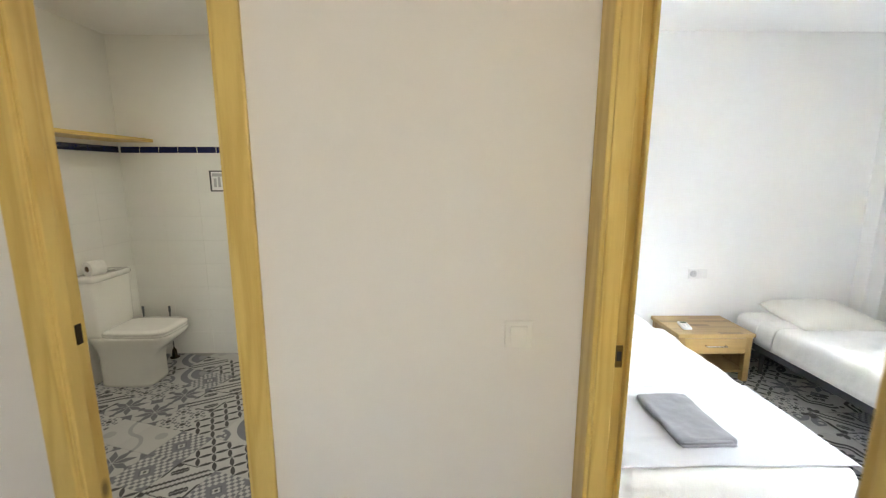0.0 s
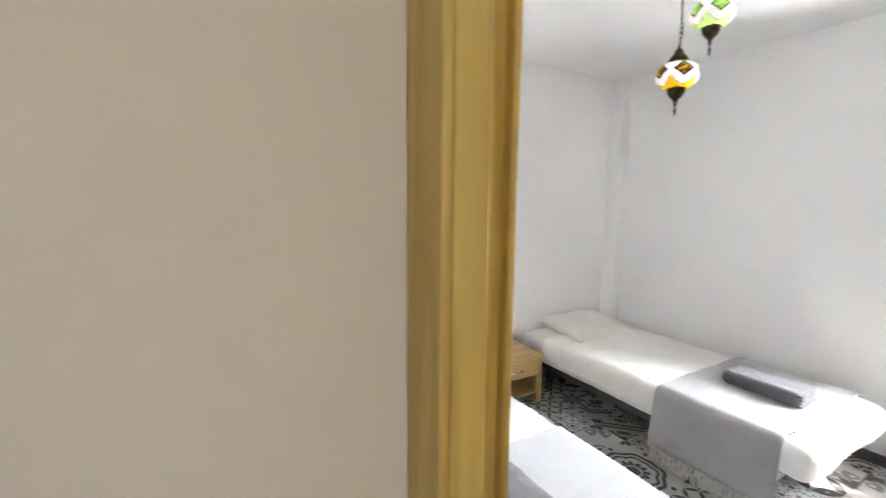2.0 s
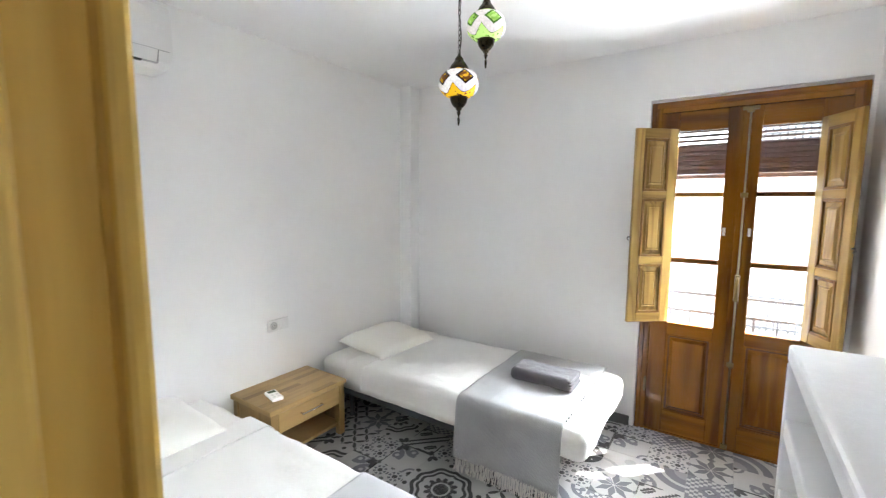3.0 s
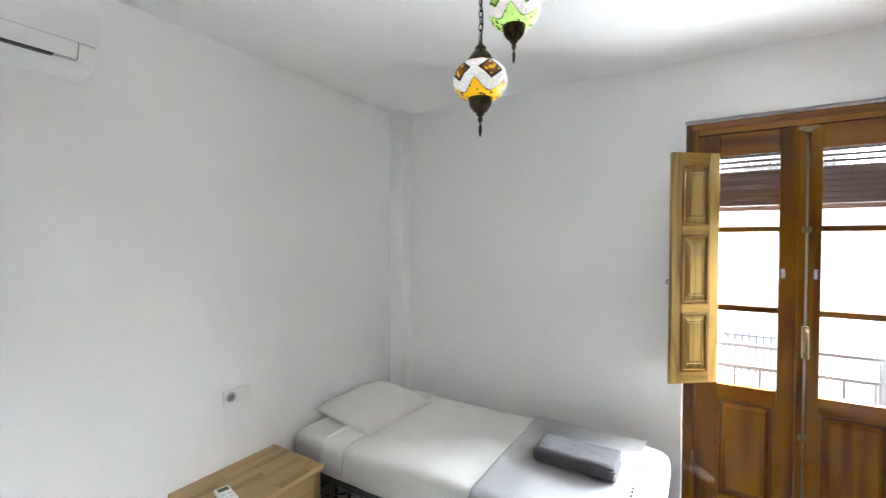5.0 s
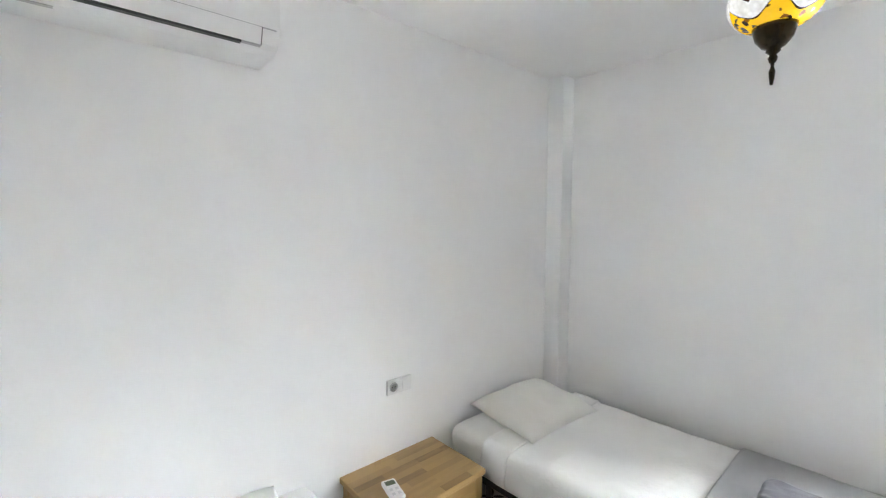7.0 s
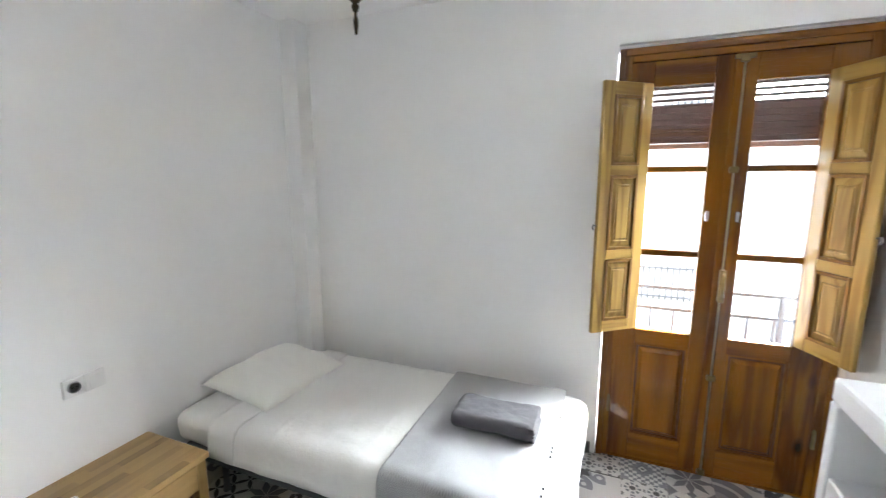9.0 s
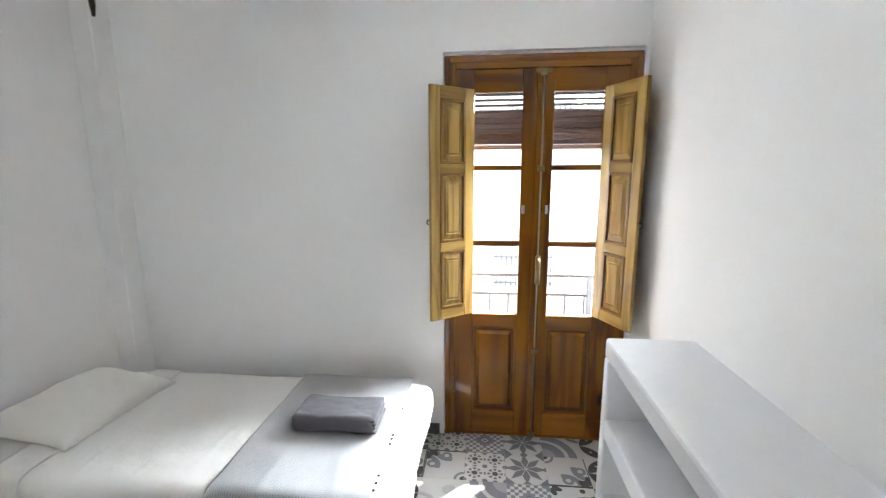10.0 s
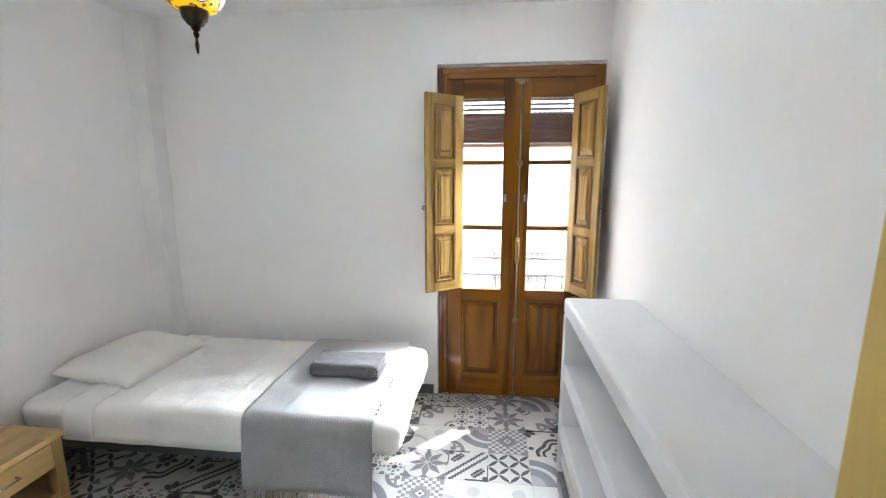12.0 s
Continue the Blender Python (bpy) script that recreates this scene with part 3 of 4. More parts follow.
part("strike_plate", boxes((BW - 0.001, CREAMY + 0.062, 1.03, BW + 0.003, CREAMY + 0.085, 1.095), bev=0.001), BRONZE, bl, "dark bronze strike plate")


# open bedroom door leaf, swung into the room
def door_leaf(m):
    d = tagged(new("door_1"), "unpainted pine door leaf standing open into the bedroom", "door", kind="structure")
    d.matrix_basis = m
    w = 0.739
    part("panel", boxes((0, -0.018, 0.01, w, 0.018, 2.04), bev=0.003), PINE_Z, d)
    part("handle_plate", boxes((w - 0.075, 0.018, 0.96, w - 0.035, 0.024, 1.13), bev=0.002), CHROME, d)
    part("lever", tube([(w - 0.055, 0.022, 1.06), (w - 0.055, 0.06, 1.06), (w - 0.16, 0.062, 1.06)], 0.009), CHROME, d, smooth=True)
    for z in (0.25, 1.0, 1.8):
        part("hinge", lathe([(0.0, z), (0.007, z), (0.007, z + 0.09), (0.0, z + 0.09)], -0.004, -0.02, 10), CHROME, d)
    return d


door_leaf(pose(WX + 0.025, DS + 0.022, 0, 0, 0, 9.9))

structure("door_reveal", boxes((3.602, 0.2555, 2.236, 3.68, 1.3025, 2.2515)), WALL, "white plaster strip over the balcony door frame", "trim")

# hall window behind the walker, unseen and added as the hall's light source
hw = tagged(new("window_1"), "unseen white hall window, added behind the walker for the hall light", "window", kind="structure")
for b in ((-0.06, -1.77, 0.85, -0.02, -1.72, 2.2), (0.36, -1.77, 0.85, 0.40, -1.72, 2.2), (-0.02, -1.77, 0.85, 0.36, -1.72, 0.90), (-0.02, -1.77, 2.15, 0.36, -1.72, 2.2)):
    part("window_frame", boxes(b, bev=0.004), PLASTIC, hw)


# ---- balcony door ----
def raised_panel(parent, y0, y1, z0, z1, x, mat_z, mat_y, depth=0.030):
    """A bevelled panel inside a moulding; x is its front."""
    bm = bmesh.new()
    box(bm, x + 0.004, y0, z0, x + 0.016, y1, z1)
    field = bmesh.new()
    b = 0.032
    outer = [field.verts.new((x + 0.006, yy, zz)) for yy, zz in ((y0 + 0.026, z0 + 0.026), (y1 - 0.026, z0 + 0.026), (y1 - 0.026, z1 - 0.026), (y0 + 0.026, z1 - 0.026))]
    inner = [field.verts.new((x - depth * 0.5, yy, zz)) for yy, zz in ((y0 + b + 0.012, z0 + b + 0.012), (y1 - b - 0.012, z0 + b + 0.012), (y1 - b - 0.012, z1 - b - 0.012), (y0 + b + 0.012, z1 - b - 0.012))]
    for i in range(4):
        field.faces.new((outer[i], outer[(i + 1) % 4], inner[(i + 1) % 4], inner[i]))
    field.faces.new(inner)
    part("panel_back", bm, mat_z, parent)
    part("panel_field", field, mat_z, parent)
    t = 0.014
    for bb, mm in (((x - 0.004, y0, z0, x + 0.010, y0 + t, z1), mat_z), ((x - 0.004, y1 - t, z0, x + 0.010, y1, z1), mat_z),
                   ((x - 0.004, y0 + t, z0, x + 0.010, y1 - t, z0 + t), mat_y), ((x - 0.004, y0 + t, z1 - t, x + 0.010, y1 - t, z1), mat_y)):
        part("moulding", boxes(bb, bev=0.004), mm, parent)
    # inner moulding strips coloured dark to draw the panel's shadow line
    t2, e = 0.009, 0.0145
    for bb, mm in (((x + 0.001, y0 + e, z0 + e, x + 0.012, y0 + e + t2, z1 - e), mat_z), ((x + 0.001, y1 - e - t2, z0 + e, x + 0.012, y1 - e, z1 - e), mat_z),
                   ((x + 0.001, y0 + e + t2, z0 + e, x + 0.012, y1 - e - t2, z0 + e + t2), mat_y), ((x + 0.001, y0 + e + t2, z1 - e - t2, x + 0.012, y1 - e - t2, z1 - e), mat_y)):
        part("inner_moulding", boxes(bb, bev=0.003), VARN_SHADE, parent)


FX = 3.590                              # inner face of the leaves
bd = tagged(new("balcony_door"), "varnished pine double balcony door with glazed panes and raised panels", "balcony door")
for b, mm in (((FX - 0.006, 1.235, 0, FX + 0.09, 1.298, 2.235), VARN_Z), ((FX - 0.006, 0.257, 0, FX + 0.09, 0.318, 2.235), VARN_Z), ((FX - 0.006, 0.318, 2.165, FX + 0.09, 1.235, 2.235), VARN_Y)):
    part("frame", boxes(b, bev=0.005), mm, bd)
for b, mm in (((FX - 0.016, 1.268, 0, FX - 0.004, 1.297, 2.225), VARN_Z), ((FX - 0.016, 0.258, 0, FX - 0.004, 0.287, 2.225), VARN_Z), ((FX - 0.016, 0.287, 2.196, FX - 0.004, 1.268, 2.226), VARN_Y)):
    part("frame_bead", boxes(b, bev=0.004), mm, bd)


def leaf(y0, y1, p0, p1):
    """One glazed leaf from y0 to y1 with panes between p0 and p1."""
    lf = part("leaf", boxes((FX, y0, 0.012, FX + 0.042, p0, 2.163), bev=0.004), VARN_Z, bd, "varnished pine door leaf with three panes")
    part("stile", boxes((FX, p1, 0.012, FX + 0.042, y1, 2.163), bev=0.004), VARN_Z, lf)
    for z0, z1 in ((0.012, 0.165), (0.705, 0.785), (1.195, 1.228), (1.625, 1.655), (2.043, 2.163)):
        part("rail", boxes((FX + 0.001, p0, z0, FX + 0.041, p1, z1), bev=0.004), VARN_Y, lf)
    for z0, z1 in ((0.785, 1.195), (1.228, 1.625), (1.655, 2.043)):
        pn = part("pane", boxes((FX + 0.02, p0 + 0.001, z0 + 0.001, FX + 0.024, p1 - 0.001, z1 - 0.001)), GLASS, lf, "clear window pane")
        pn.visible_shadow = False
    raised_panel(lf, p0 - 0.001, p1 + 0.001, 0.163, 0.707, FX + 0.010, VARN_Z, VARN_Y)
    return lf


leaf(0.775, 1.2365, 0.872, 1.132)
leaf(0.3165, 0.773, 0.440, 0.702)
part("threshold", boxes((FX - 0.004, 0.318, 0.0005, FX + 0.10, 1.235, 0.0115), bev=0.002), VARN_Y, bd)
part("meeting_strip", boxes((FX - 0.016, 0.752, 0.012, FX - 0.001, 0.800, 2.163), bev=0.005), VARN_Z, bd)
bolt = part("cremone_rod", tube([(FX - 0.026, 0.765, 0.02), (FX - 0.026, 0.765, 2.15)], 0.0048), ROD, bd, "dull steel cremone bolt rod", True)
part("bolt_handle", boxes((FX - 0.058, 0.752, 0.985, FX - 0.018, 0.778, 1.15), bev=0.006), BRASS, bolt)
part("bolt_lever", tube([(FX - 0.05, 0.765, 1.14), (FX - 0.075, 0.765, 1.12), (FX - 0.07, 0.765, 1.02)], 0.008), BRASS, bolt, smooth=True)
for z in (0.02, 0.56, 1.62, 2.12):
    part("rod_guide", boxes((FX - 0.034, 0.747, z, FX - 0.016, 0.783, z + 0.03), bev=0.003), BRASS, bolt)
part("top_keeper", boxes((FX - 0.03, 0.725, 2.135, FX - 0.016, 0.805, 2.155), bev=0.003), BRASS, bolt)
for y in (0.853, 0.725):
    c = part("shutter_catch", boxes((FX - 0.012, y - 0.008, 1.385, FX - 0.001, y + 0.008, 1.435), bev=0.002), CHROME, bd, "small steel shutter catch")
for y in (1.245, 0.308):
    for z in (0.28, 1.1, 1.95):
        part("hinge", lathe([(0.0, z), (0.008, z), (0.008, z + 0.09), (0.003, z + 0.10), (0.0, z + 0.105)], FX - 0.008, y, 10), BRASS, bd)


SHUT_DARK = wood("shutter_moulding_pine", "z", (0.21, 0.105, 0.020), (0.11, 0.048, 0.008), 0.3, 0.5)


def shutter(m, name_label):
    """An inner shutter, three raised panels, hinged at its origin and reaching along x."""
    sh = thing("shutter", name_label, "shutter", m, "inner shutters of the balcony door")
    w, z0, z1 = 0.281, 0.795, 2.058
    for x0, x1 in ((0.0, 0.058), (w - 0.058, w)):
        part("stile", boxes((x0, -0.0125, z0, x1, 0.0125, z1), bev=0.003), SHUT_Z, sh)
    cuts = (z0, z0 + 0.062, 1.185, 1.235, 1.612, 1.66, z1 - 0.062, z1)
    for a, b in ((0, 1), (2, 3), (4, 5), (6, 7)):
        part("rail", boxes((0.058, -0.012, cuts[a], w - 0.058, 0.012, cuts[b]), bev=0.003), SHUT_X, sh)
    for a, b in ((1, 2), (3, 4), (5, 6)):
        za, zb = cuts[a], cuts[b]
        x0, x1 = 0.058, w - 0.058
        bm = bmesh.new()
        box(bm, x0, -0.003, za, x1, 0.003, zb)
        for s in (1, -1):
            o = [bm.verts.new((xx, s * 0.0035, zz)) for xx, zz in ((x0 + 0.018, za + 0.018), (x1 - 0.018, za + 0.018), (x1 - 0.018, zb - 0.018), (x0 + 0.018, zb - 0.018))]
            i = [bm.verts.new((xx, s * 0.0135, zz)) for xx, zz in ((x0 + 0.038, za + 0.045), (x1 - 0.038, za + 0.045), (x1 - 0.038, zb - 0.045), (x0 + 0.038, zb - 0.045))]
            g = [bm.verts.new((xx, s * 0.0095, zz)) for xx, zz in ((x0 + 0.042, za + 0.049), (x1 - 0.042, za + 0.049), (x1 - 0.042, zb - 0.049), (x0 + 0.042, zb - 0.049))]
            h = [bm.verts.new((xx, s * 0.0095, zz)) for xx, zz in ((x0 + 0.046, za + 0.053), (x1 - 0.046, za + 0.053), (x1 - 0.046, zb - 0.053), (x0 + 0.046, zb - 0.053))]
            f = [bm.verts.new((xx, s * 0.0130, zz)) for xx, zz in ((x0 + 0.050, za + 0.058), (x1 - 0.050, za + 0.058), (x1 - 0.050, zb - 0.058), (x0 + 0.050, zb - 0.058))]
            for lo, hi in ((o, i), (i, g), (g, h), (h, f)):
                for k in range(4):
                    bm.faces.new((lo[k], lo[(k + 1) % 4], hi[(k + 1) % 4], hi[k]))
            bm.faces.new(f)
        part("panel", bm, SHUT_Z, sh)
        for s in (1, -1):
            y0, y1 = (0.003, 0.0165) if s > 0 else (-0.0165, -0.003)
            for bb, mm in (((x0, y0, za, x0 + 0.016, y1, zb), SHUT_DARK), ((x1 - 0.016, y0, za, x1, y1, zb), SHUT_DARK), ((x0 + 0.016, y0, za, x1 - 0.016, y1, za + 0.016), SHUT_DARK), ((x0 + 0.016, y0, zb - 0.016, x1 - 0.016, y1, zb), SHUT_DARK)):
                part("moulding", boxes(bb, bev=0.003), mm, sh)
    for z in (0.98, 1.85):
        part("hinge", lathe([(0.0, z), (0.006, z), (0.006, z + 0.06), (0.0, z + 0.06)], -0.004, 0.0, 10), BRASS, sh)
    part("hook", tube([(w - 0.004, 0.0, 1.36), (w + 0.018, 0.0, 1.365), (w + 0.022, 0.0, 1.35), (w + 0.012, 0.0, 1.34)], 0.004), STEEL_DARK, sh, smooth=True)
    return sh


shutter(pose(3.583, 1.140, 0, 0, 0, 129), "open pine inner shutter with three raised panels, near the bed")
shutter(pose(3.583, 0.432, 0, 0, 0, 205), "open pine inner shutter with three raised panels, near the white wall")

# roller shutter outside, partly lowered
rs = thing("roller_shutter", "brown slatted roller shutter, lowered over the top of the balcony door", "roller shutter")
z = 1.775
while z < 2.22:
    gap = 0.015 if 1.95 < z < 2.06 else 0.002
    bm = boxes((3.715, 0.262, z, 3.727, 1.293, z + 0.030 - gap), bev=0.003)
    if gap < 0.01:
        box(bm, 3.7275, 0.262, z + 0.022, 3.731, 1.293, z + 0.034)
    part("slat", bm, SLAT, rs)
    z += 0.030
part("bottom_bar", boxes((3.712, 0.262, 1.745, 3.730, 1.293, 1.773), bev=0.003), plain("pale_brown_slat_bar", (0.26, 0.15, 0.115), 0.45), rs, "pale brown bottom bar")
for y0, y1 in ((0.256, 0.276), (1.279, 1.299)):
    part("guide_rail", boxes((3.700, y0, 0.0, 3.742, y1, 2.23), bev=0.002), SLAT, rs)

# ---- outside: balcony, street and the house opposite ----
structure("balcony_floor", boxes((EX + 0.351, -0.4, -0.18, 4.16, 2.2, -0.01), bev=0.006), CONCRETE, "grey concrete balcony slab", "balcony")
# unseen slab, added to keep high sun off the towel
structure("balcony_above", boxes((EX + 0.351, -0.6, 2.75, 4.41, 2.4, 2.90), bev=0.006), CONCRETE, "unseen concrete slab, added above the balcony to block the sun", "balcony")
rail = thing("balcony_railing", "grey painted iron balcony railing", "railing")
RX = 4.07
for z0 in (0.905, 0.77, 0.08):
    part("rail", boxes((RX - 0.015, -0.35, z0, RX + 0.015, 2.15, z0 + 0.022), bev=0.003), IRON, rail)
y = -0.274
while y < 2.15:
    part("baluster", boxes((RX - 0.007, y - 0.007, 0.09, RX + 0.007, y + 0.007, 0.775)), IRON, rail)
    y += 0.13
for y in (-0.335, 0.345, 1.30, 2.135):
    part("post", boxes((RX - 0.016, y - 0.016, -0.012, RX + 0.016, y + 0.016, 0.927), bev=0.002), IRON, rail)
structure("ground", boxes((-120, -150, -3.6, 160, 150, -3.45)), plain("street_paving", (0.30, 0.29, 0.27), 0.9, var=0.12, scale=3), "pale paved street below", "ground")
PALEIRON = plain("pale_painted_iron", (0.14, 0.135, 0.13), 0.6)
house = thing("house_opposite", "whitewashed house across the street with barred windows", "house")
hx = 9.6
part("wall", boxes((hx, -9.0, -3.45, hx + 0.4, 12.0, 6.4)), FACADE, house)
part("roof", boxes((hx - 0.25, -9.2, 6.4, hx + 5.0, 12.2, 6.6), bev=0.02), plain("clay_roof", (0.36, 0.17, 0.09), 0.8), house)
for wy, wz in ((-4.0, -0.62), (-0.31, -0.62), (3.4, -0.62), (-4.2, 2.2), (-0.55, 2.2), (3.4, 2.2)):
    w = part("window", boxes((hx - 0.012, wy, wz, hx - 0.002, wy + 1.19, wz + 0.66)), plain("house_window", (0.70, 0.69, 0.67), 0.4) if "house_window" not in bpy.data.materials else bpy.data.materials["house_window"], house, "window behind iron bars")
    part("frame", boxes((hx - 0.05, wy - 0.06, wz - 0.06, hx - 0.014, wy + 1.25, wz), bev=0.004), FACADE, w)
    for k in range(12):
        part("bar", boxes((hx - 0.075, wy + 0.04 + k * 0.098, wz - 0.02, hx - 0.055, wy + 0.068 + k * 0.098, wz + 0.68)), PALEIRON, w)
    for zz in (wz + 0.05, wz + 0.58):
        part("bar", boxes((hx - 0.055, wy, zz, hx - 0.016, wy + 1.19, zz + 0.025)), IRON, w)


# ---- bedroom things ----
def bed(m, label):
    """A single bed: steel base with legs and a sheeted mattress, 0.94 by 1.93, head at +y."""
    b = thing("bed", label, "bed", m, "single beds")
    fr = part("frame", boxes((0.012, 0.15, 0.195, 0.046, 1.90, 0.266), (0.896, 0.15, 0.195, 0.93, 1.90, 0.266), (0.046, 0.15, 0.195, 0.896, 0.184, 0.266), (0.046, 1.866, 0.195, 0.896, 1.90, 0.266), bev=0.004), STEEL_DARK, b, "grey painted steel bed base")
    for k in range(9):
        y = 0.21 + k * 0.185
        part("slat", boxes((0.046, y, 0.245, 0.896, y + 0.06, 0.259)), OAK_X, fr)
    for x in (0.07, 0.85):
        for y in (0.36, 1.72):
            part("leg", lathe([(0.0, 0.0), (0.02, 0.0), (0.02, 0.01), (0.016, 0.012), (0.016, 0.20), (0.0, 0.20)], x + 0.01, y, 14), STEEL_DARK, b)
    part("mattress", soft_box(0.0, 0.0, 0.255, 0.945, 1.968, 0.432, 0.062, 44, 0.009, 5.0), SHEET, b, "mattress under a white fitted sheet", True)
    return b


bed(pose(0.70, 1.40, 0), "made single bed with white sheets by the doorway")
bed(pose(2.468, 1.345, 0), "made single bed with white sheets by the corner column")


def top_sheet(m, y0, y1, label):
    """A loose sheet over the upper bed, turned over the side, with a folded hem."""
    t = thing("top_sheet", label, "sheet", m, "top sheets")
    path = [(0.90 - 0.86 * k / 48, 0.437) for k in range(49)] + [(0.015, 0.432), (-0.005, 0.415), (-0.013, 0.38), (-0.014, 0.34), (-0.016, 0.30), (-0.019, 0.262)]
    part("cover", ribbon(path, y0, y1, 0.004, 90, 0.008, 8.0, 0.0022), SHEET, t, smooth=True)
    path2 = [(0.90 - 0.86 * k / 16, 0.447) for k in range(17)] + [(0.010, 0.440), (-0.012, 0.418), (-0.021, 0.38), (-0.025, 0.33), (-0.027, 0.27)]
    part("turned_hem", ribbon(path2, y1 - 0.16, y1 + 0.01, 0.004, 10, 0.004, 8.0), SHEET, t, smooth=True)
    return t


top_sheet(pose(2.468, 0, 0), 2.06, 3.02, "white top sheet with turned hem, bed by the column")
top_sheet(Matrix.Translation((1.645, 0, 0)) @ Matrix.Diagonal((-1, 1, 1, 1)), 2.03, 2.86, "white top sheet with turned hem, bed by the doorway")


def pillow(m, label):
    p = thing("pillow", label, "pillow", m, "bed pillows")
    part("cushion", pillow_mesh(0.62, 0.49, 0.20), PILLOW, p, smooth=True)
    return p


pillow(pose(2.94, 3.055, 0.470, 5, 0, -3), "white plump bed pillow on the bed by the column")
pillow(pose(1.17, 3.05, 0.472, 5, 0, 3), "white plump bed pillow on the bed by the doorway")

# woven throw over the foot of the bed by the column
th = thing("throw_blanket", "grey woven throw with pale fringe, hanging over the bed side", "throw")
arc = [(3.405, 0.440), (3.39, 0.449)] + [(3.36 - 0.86 * k / 40, 0.450) for k in range(41)] + [(2.475, 0.446), (2.455, 0.430), (2.446, 0.40)] + [(2.444 - 0.002 * k, 0.37 - 0.035 * k) for k in range(9)]
part("cloth", ribbon(arc, 1.462, 2.090, 0.005, 60, 0.006, 5.0, 0.0025), THROW, th, smooth=True)
bm = bmesh.new()
rnd = random.Random(5)
for k in range(84):
    y = 1.468 + 0.0074 * k
    x = 2.425 + rnd.uniform(-0.004, 0.004)
    tube([(x, y, 0.098), (x - 0.004 + rnd.uniform(-0.006, 0.006), y + rnd.uniform(-0.005, 0.005), 0.06), (x - 0.008 + rnd.uniform(-0.012, 0.008), y + rnd.uniform(-0.01, 0.01), 0.014)], 0.0028, 4, bm)
part("fringe", bm, FRINGE, th, "cream cotton fringe")
for k in range(8):
    x = 2.52 + 0.27 * (k // 3) + 0.035 * (k % 3) + rnd.uniform(-0.012, 0.012)
    part("knot", boxes((x, 1.456, 0.4545, x + 0.009, 1.466, 0.4605), bev=0.002), TASSEL, th, "black knot")

tp = thing("throw_blanket", "pale grey throw folded over the bed foot", "throw")
arc2 = [(0.705, 0.438)] + [(0.72 + 0.90 * k / 40, 0.4445) for k in range(41)] + [(1.632, 0.441), (1.643, 0.434), (1.6485, 0.422), (1.651, 0.408)]
part("cloth", ribbon(arc2[::-1], 1.425, 2.045, 0.005, 50, 0.004, 5.0, 0.003), THROW_PALE, tp, smooth=True)


def towel(m, w, d, h, layers, mat, label):
    """A folded towel: one rounded outer wrap, with the edges of its folds showing at one end."""
    t = thing("folded_towel", label, "towel", m, "folded towels")
    part("outer_wrap", soft_box(-w / 2, -d / 2 + 0.012, 0, w / 2, d / 2, h, h * 0.42, 30, 0.007, 8.0), mat, t, smooth=True)
    step = (h - 0.006) / layers
    for k in range(layers):
        inset = 0.010 + 0.006 * ((k * 2) % 3)
        part("fold", soft_box(-w / 2 + inset * 0.6, -d / 2 + 0.004 * (k % 2), 0.003 + step * k, w / 2 - inset, -d / 2 + 0.09, 0.002 + step * (k + 1), step * 0.46, 16, 0.003, 14.0), mat, t, smooth=True)
    return t


towel(pose(2.945, 1.735, 0.4555, 0, 0, 1), 0.225, 0.395, 0.078, 4, TOWEL, "thick dark grey folded towel on the woven throw")
towel(pose(1.11, 1.722, 0.450, 0, 0, 1), 0.245, 0.39, 0.030, 2, TOWEL_PALE, "thin grey folded towel on the pale throw")


def nightstand(m):
    n = thing("nightstand", "low oiled wooden nightstand with one drawer and an open shelf", "nightstand", m)
    w, d, h = 0.58, 0.415, 0.382
    top = part("top", boxes((0.0, 0.0, h - 0.028, w, d, h), bev=0.004), OAK_X, n)
    rng = random.Random(2)
    y = 0.0
    while y < d - 0.03:
        x = 0.006 - rng.uniform(0, 0.2)
        while x < w - 0.006:
            ln = rng.uniform(0.16, 0.34)
            x0, x1 = max(0.006, x), min(w - 0.006, x + ln)
            if x1 - x0 > 0.02:
                part("stave", boxes((x0, y + 0.004, h - 0.001, x1 - 0.0006, min(d - 0.004, y + 0.0455), h + 0.0012)), OAK_X, top)
            x += ln
        y += 0.042
    for x in (0.012, w - 0.057):
        for y in (0.012, d - 0.057):
            part("leg", boxes((x, y, 0, x + 0.045, y + 0.045, h - 0.028), bev=0.003), OAK_Z, n)
    dr = part("drawer", boxes((0.06, 0.010, 0.225, w - 0.06, 0.030, 0.345), bev=0.003), OAK_X, n, "drawer front")
    hd = part("handle", tube([(0.215, 0.012, 0.29), (0.215, -0.012, 0.29), (0.365, -0.012, 0.29), (0.365, 0.012, 0.29)], 0.005), CHROME, dr, "chrome bar handle", True)
    part("drawer_box", boxes((0.065, 0.03, 0.228, w - 0.065, d - 0.05, 0.34)), OAK_X, n)
    part("shelf", boxes((0.03, 0.03, 0.065, w - 0.03, d - 0.03, 0.085), bev=0.002), OAK_X, n)
    for x in (0.022, w - 0.034):
        part("side_panel", boxes((x, 0.057, 0.065, x + 0.012, d - 0.057, h - 0.03)), OAK_Z, n)
    part("back_panel", boxes((0.05, d - 0.03, 0.065, w - 0.05, d - 0.02, h - 0.03)), OAK_X, n)
    return n


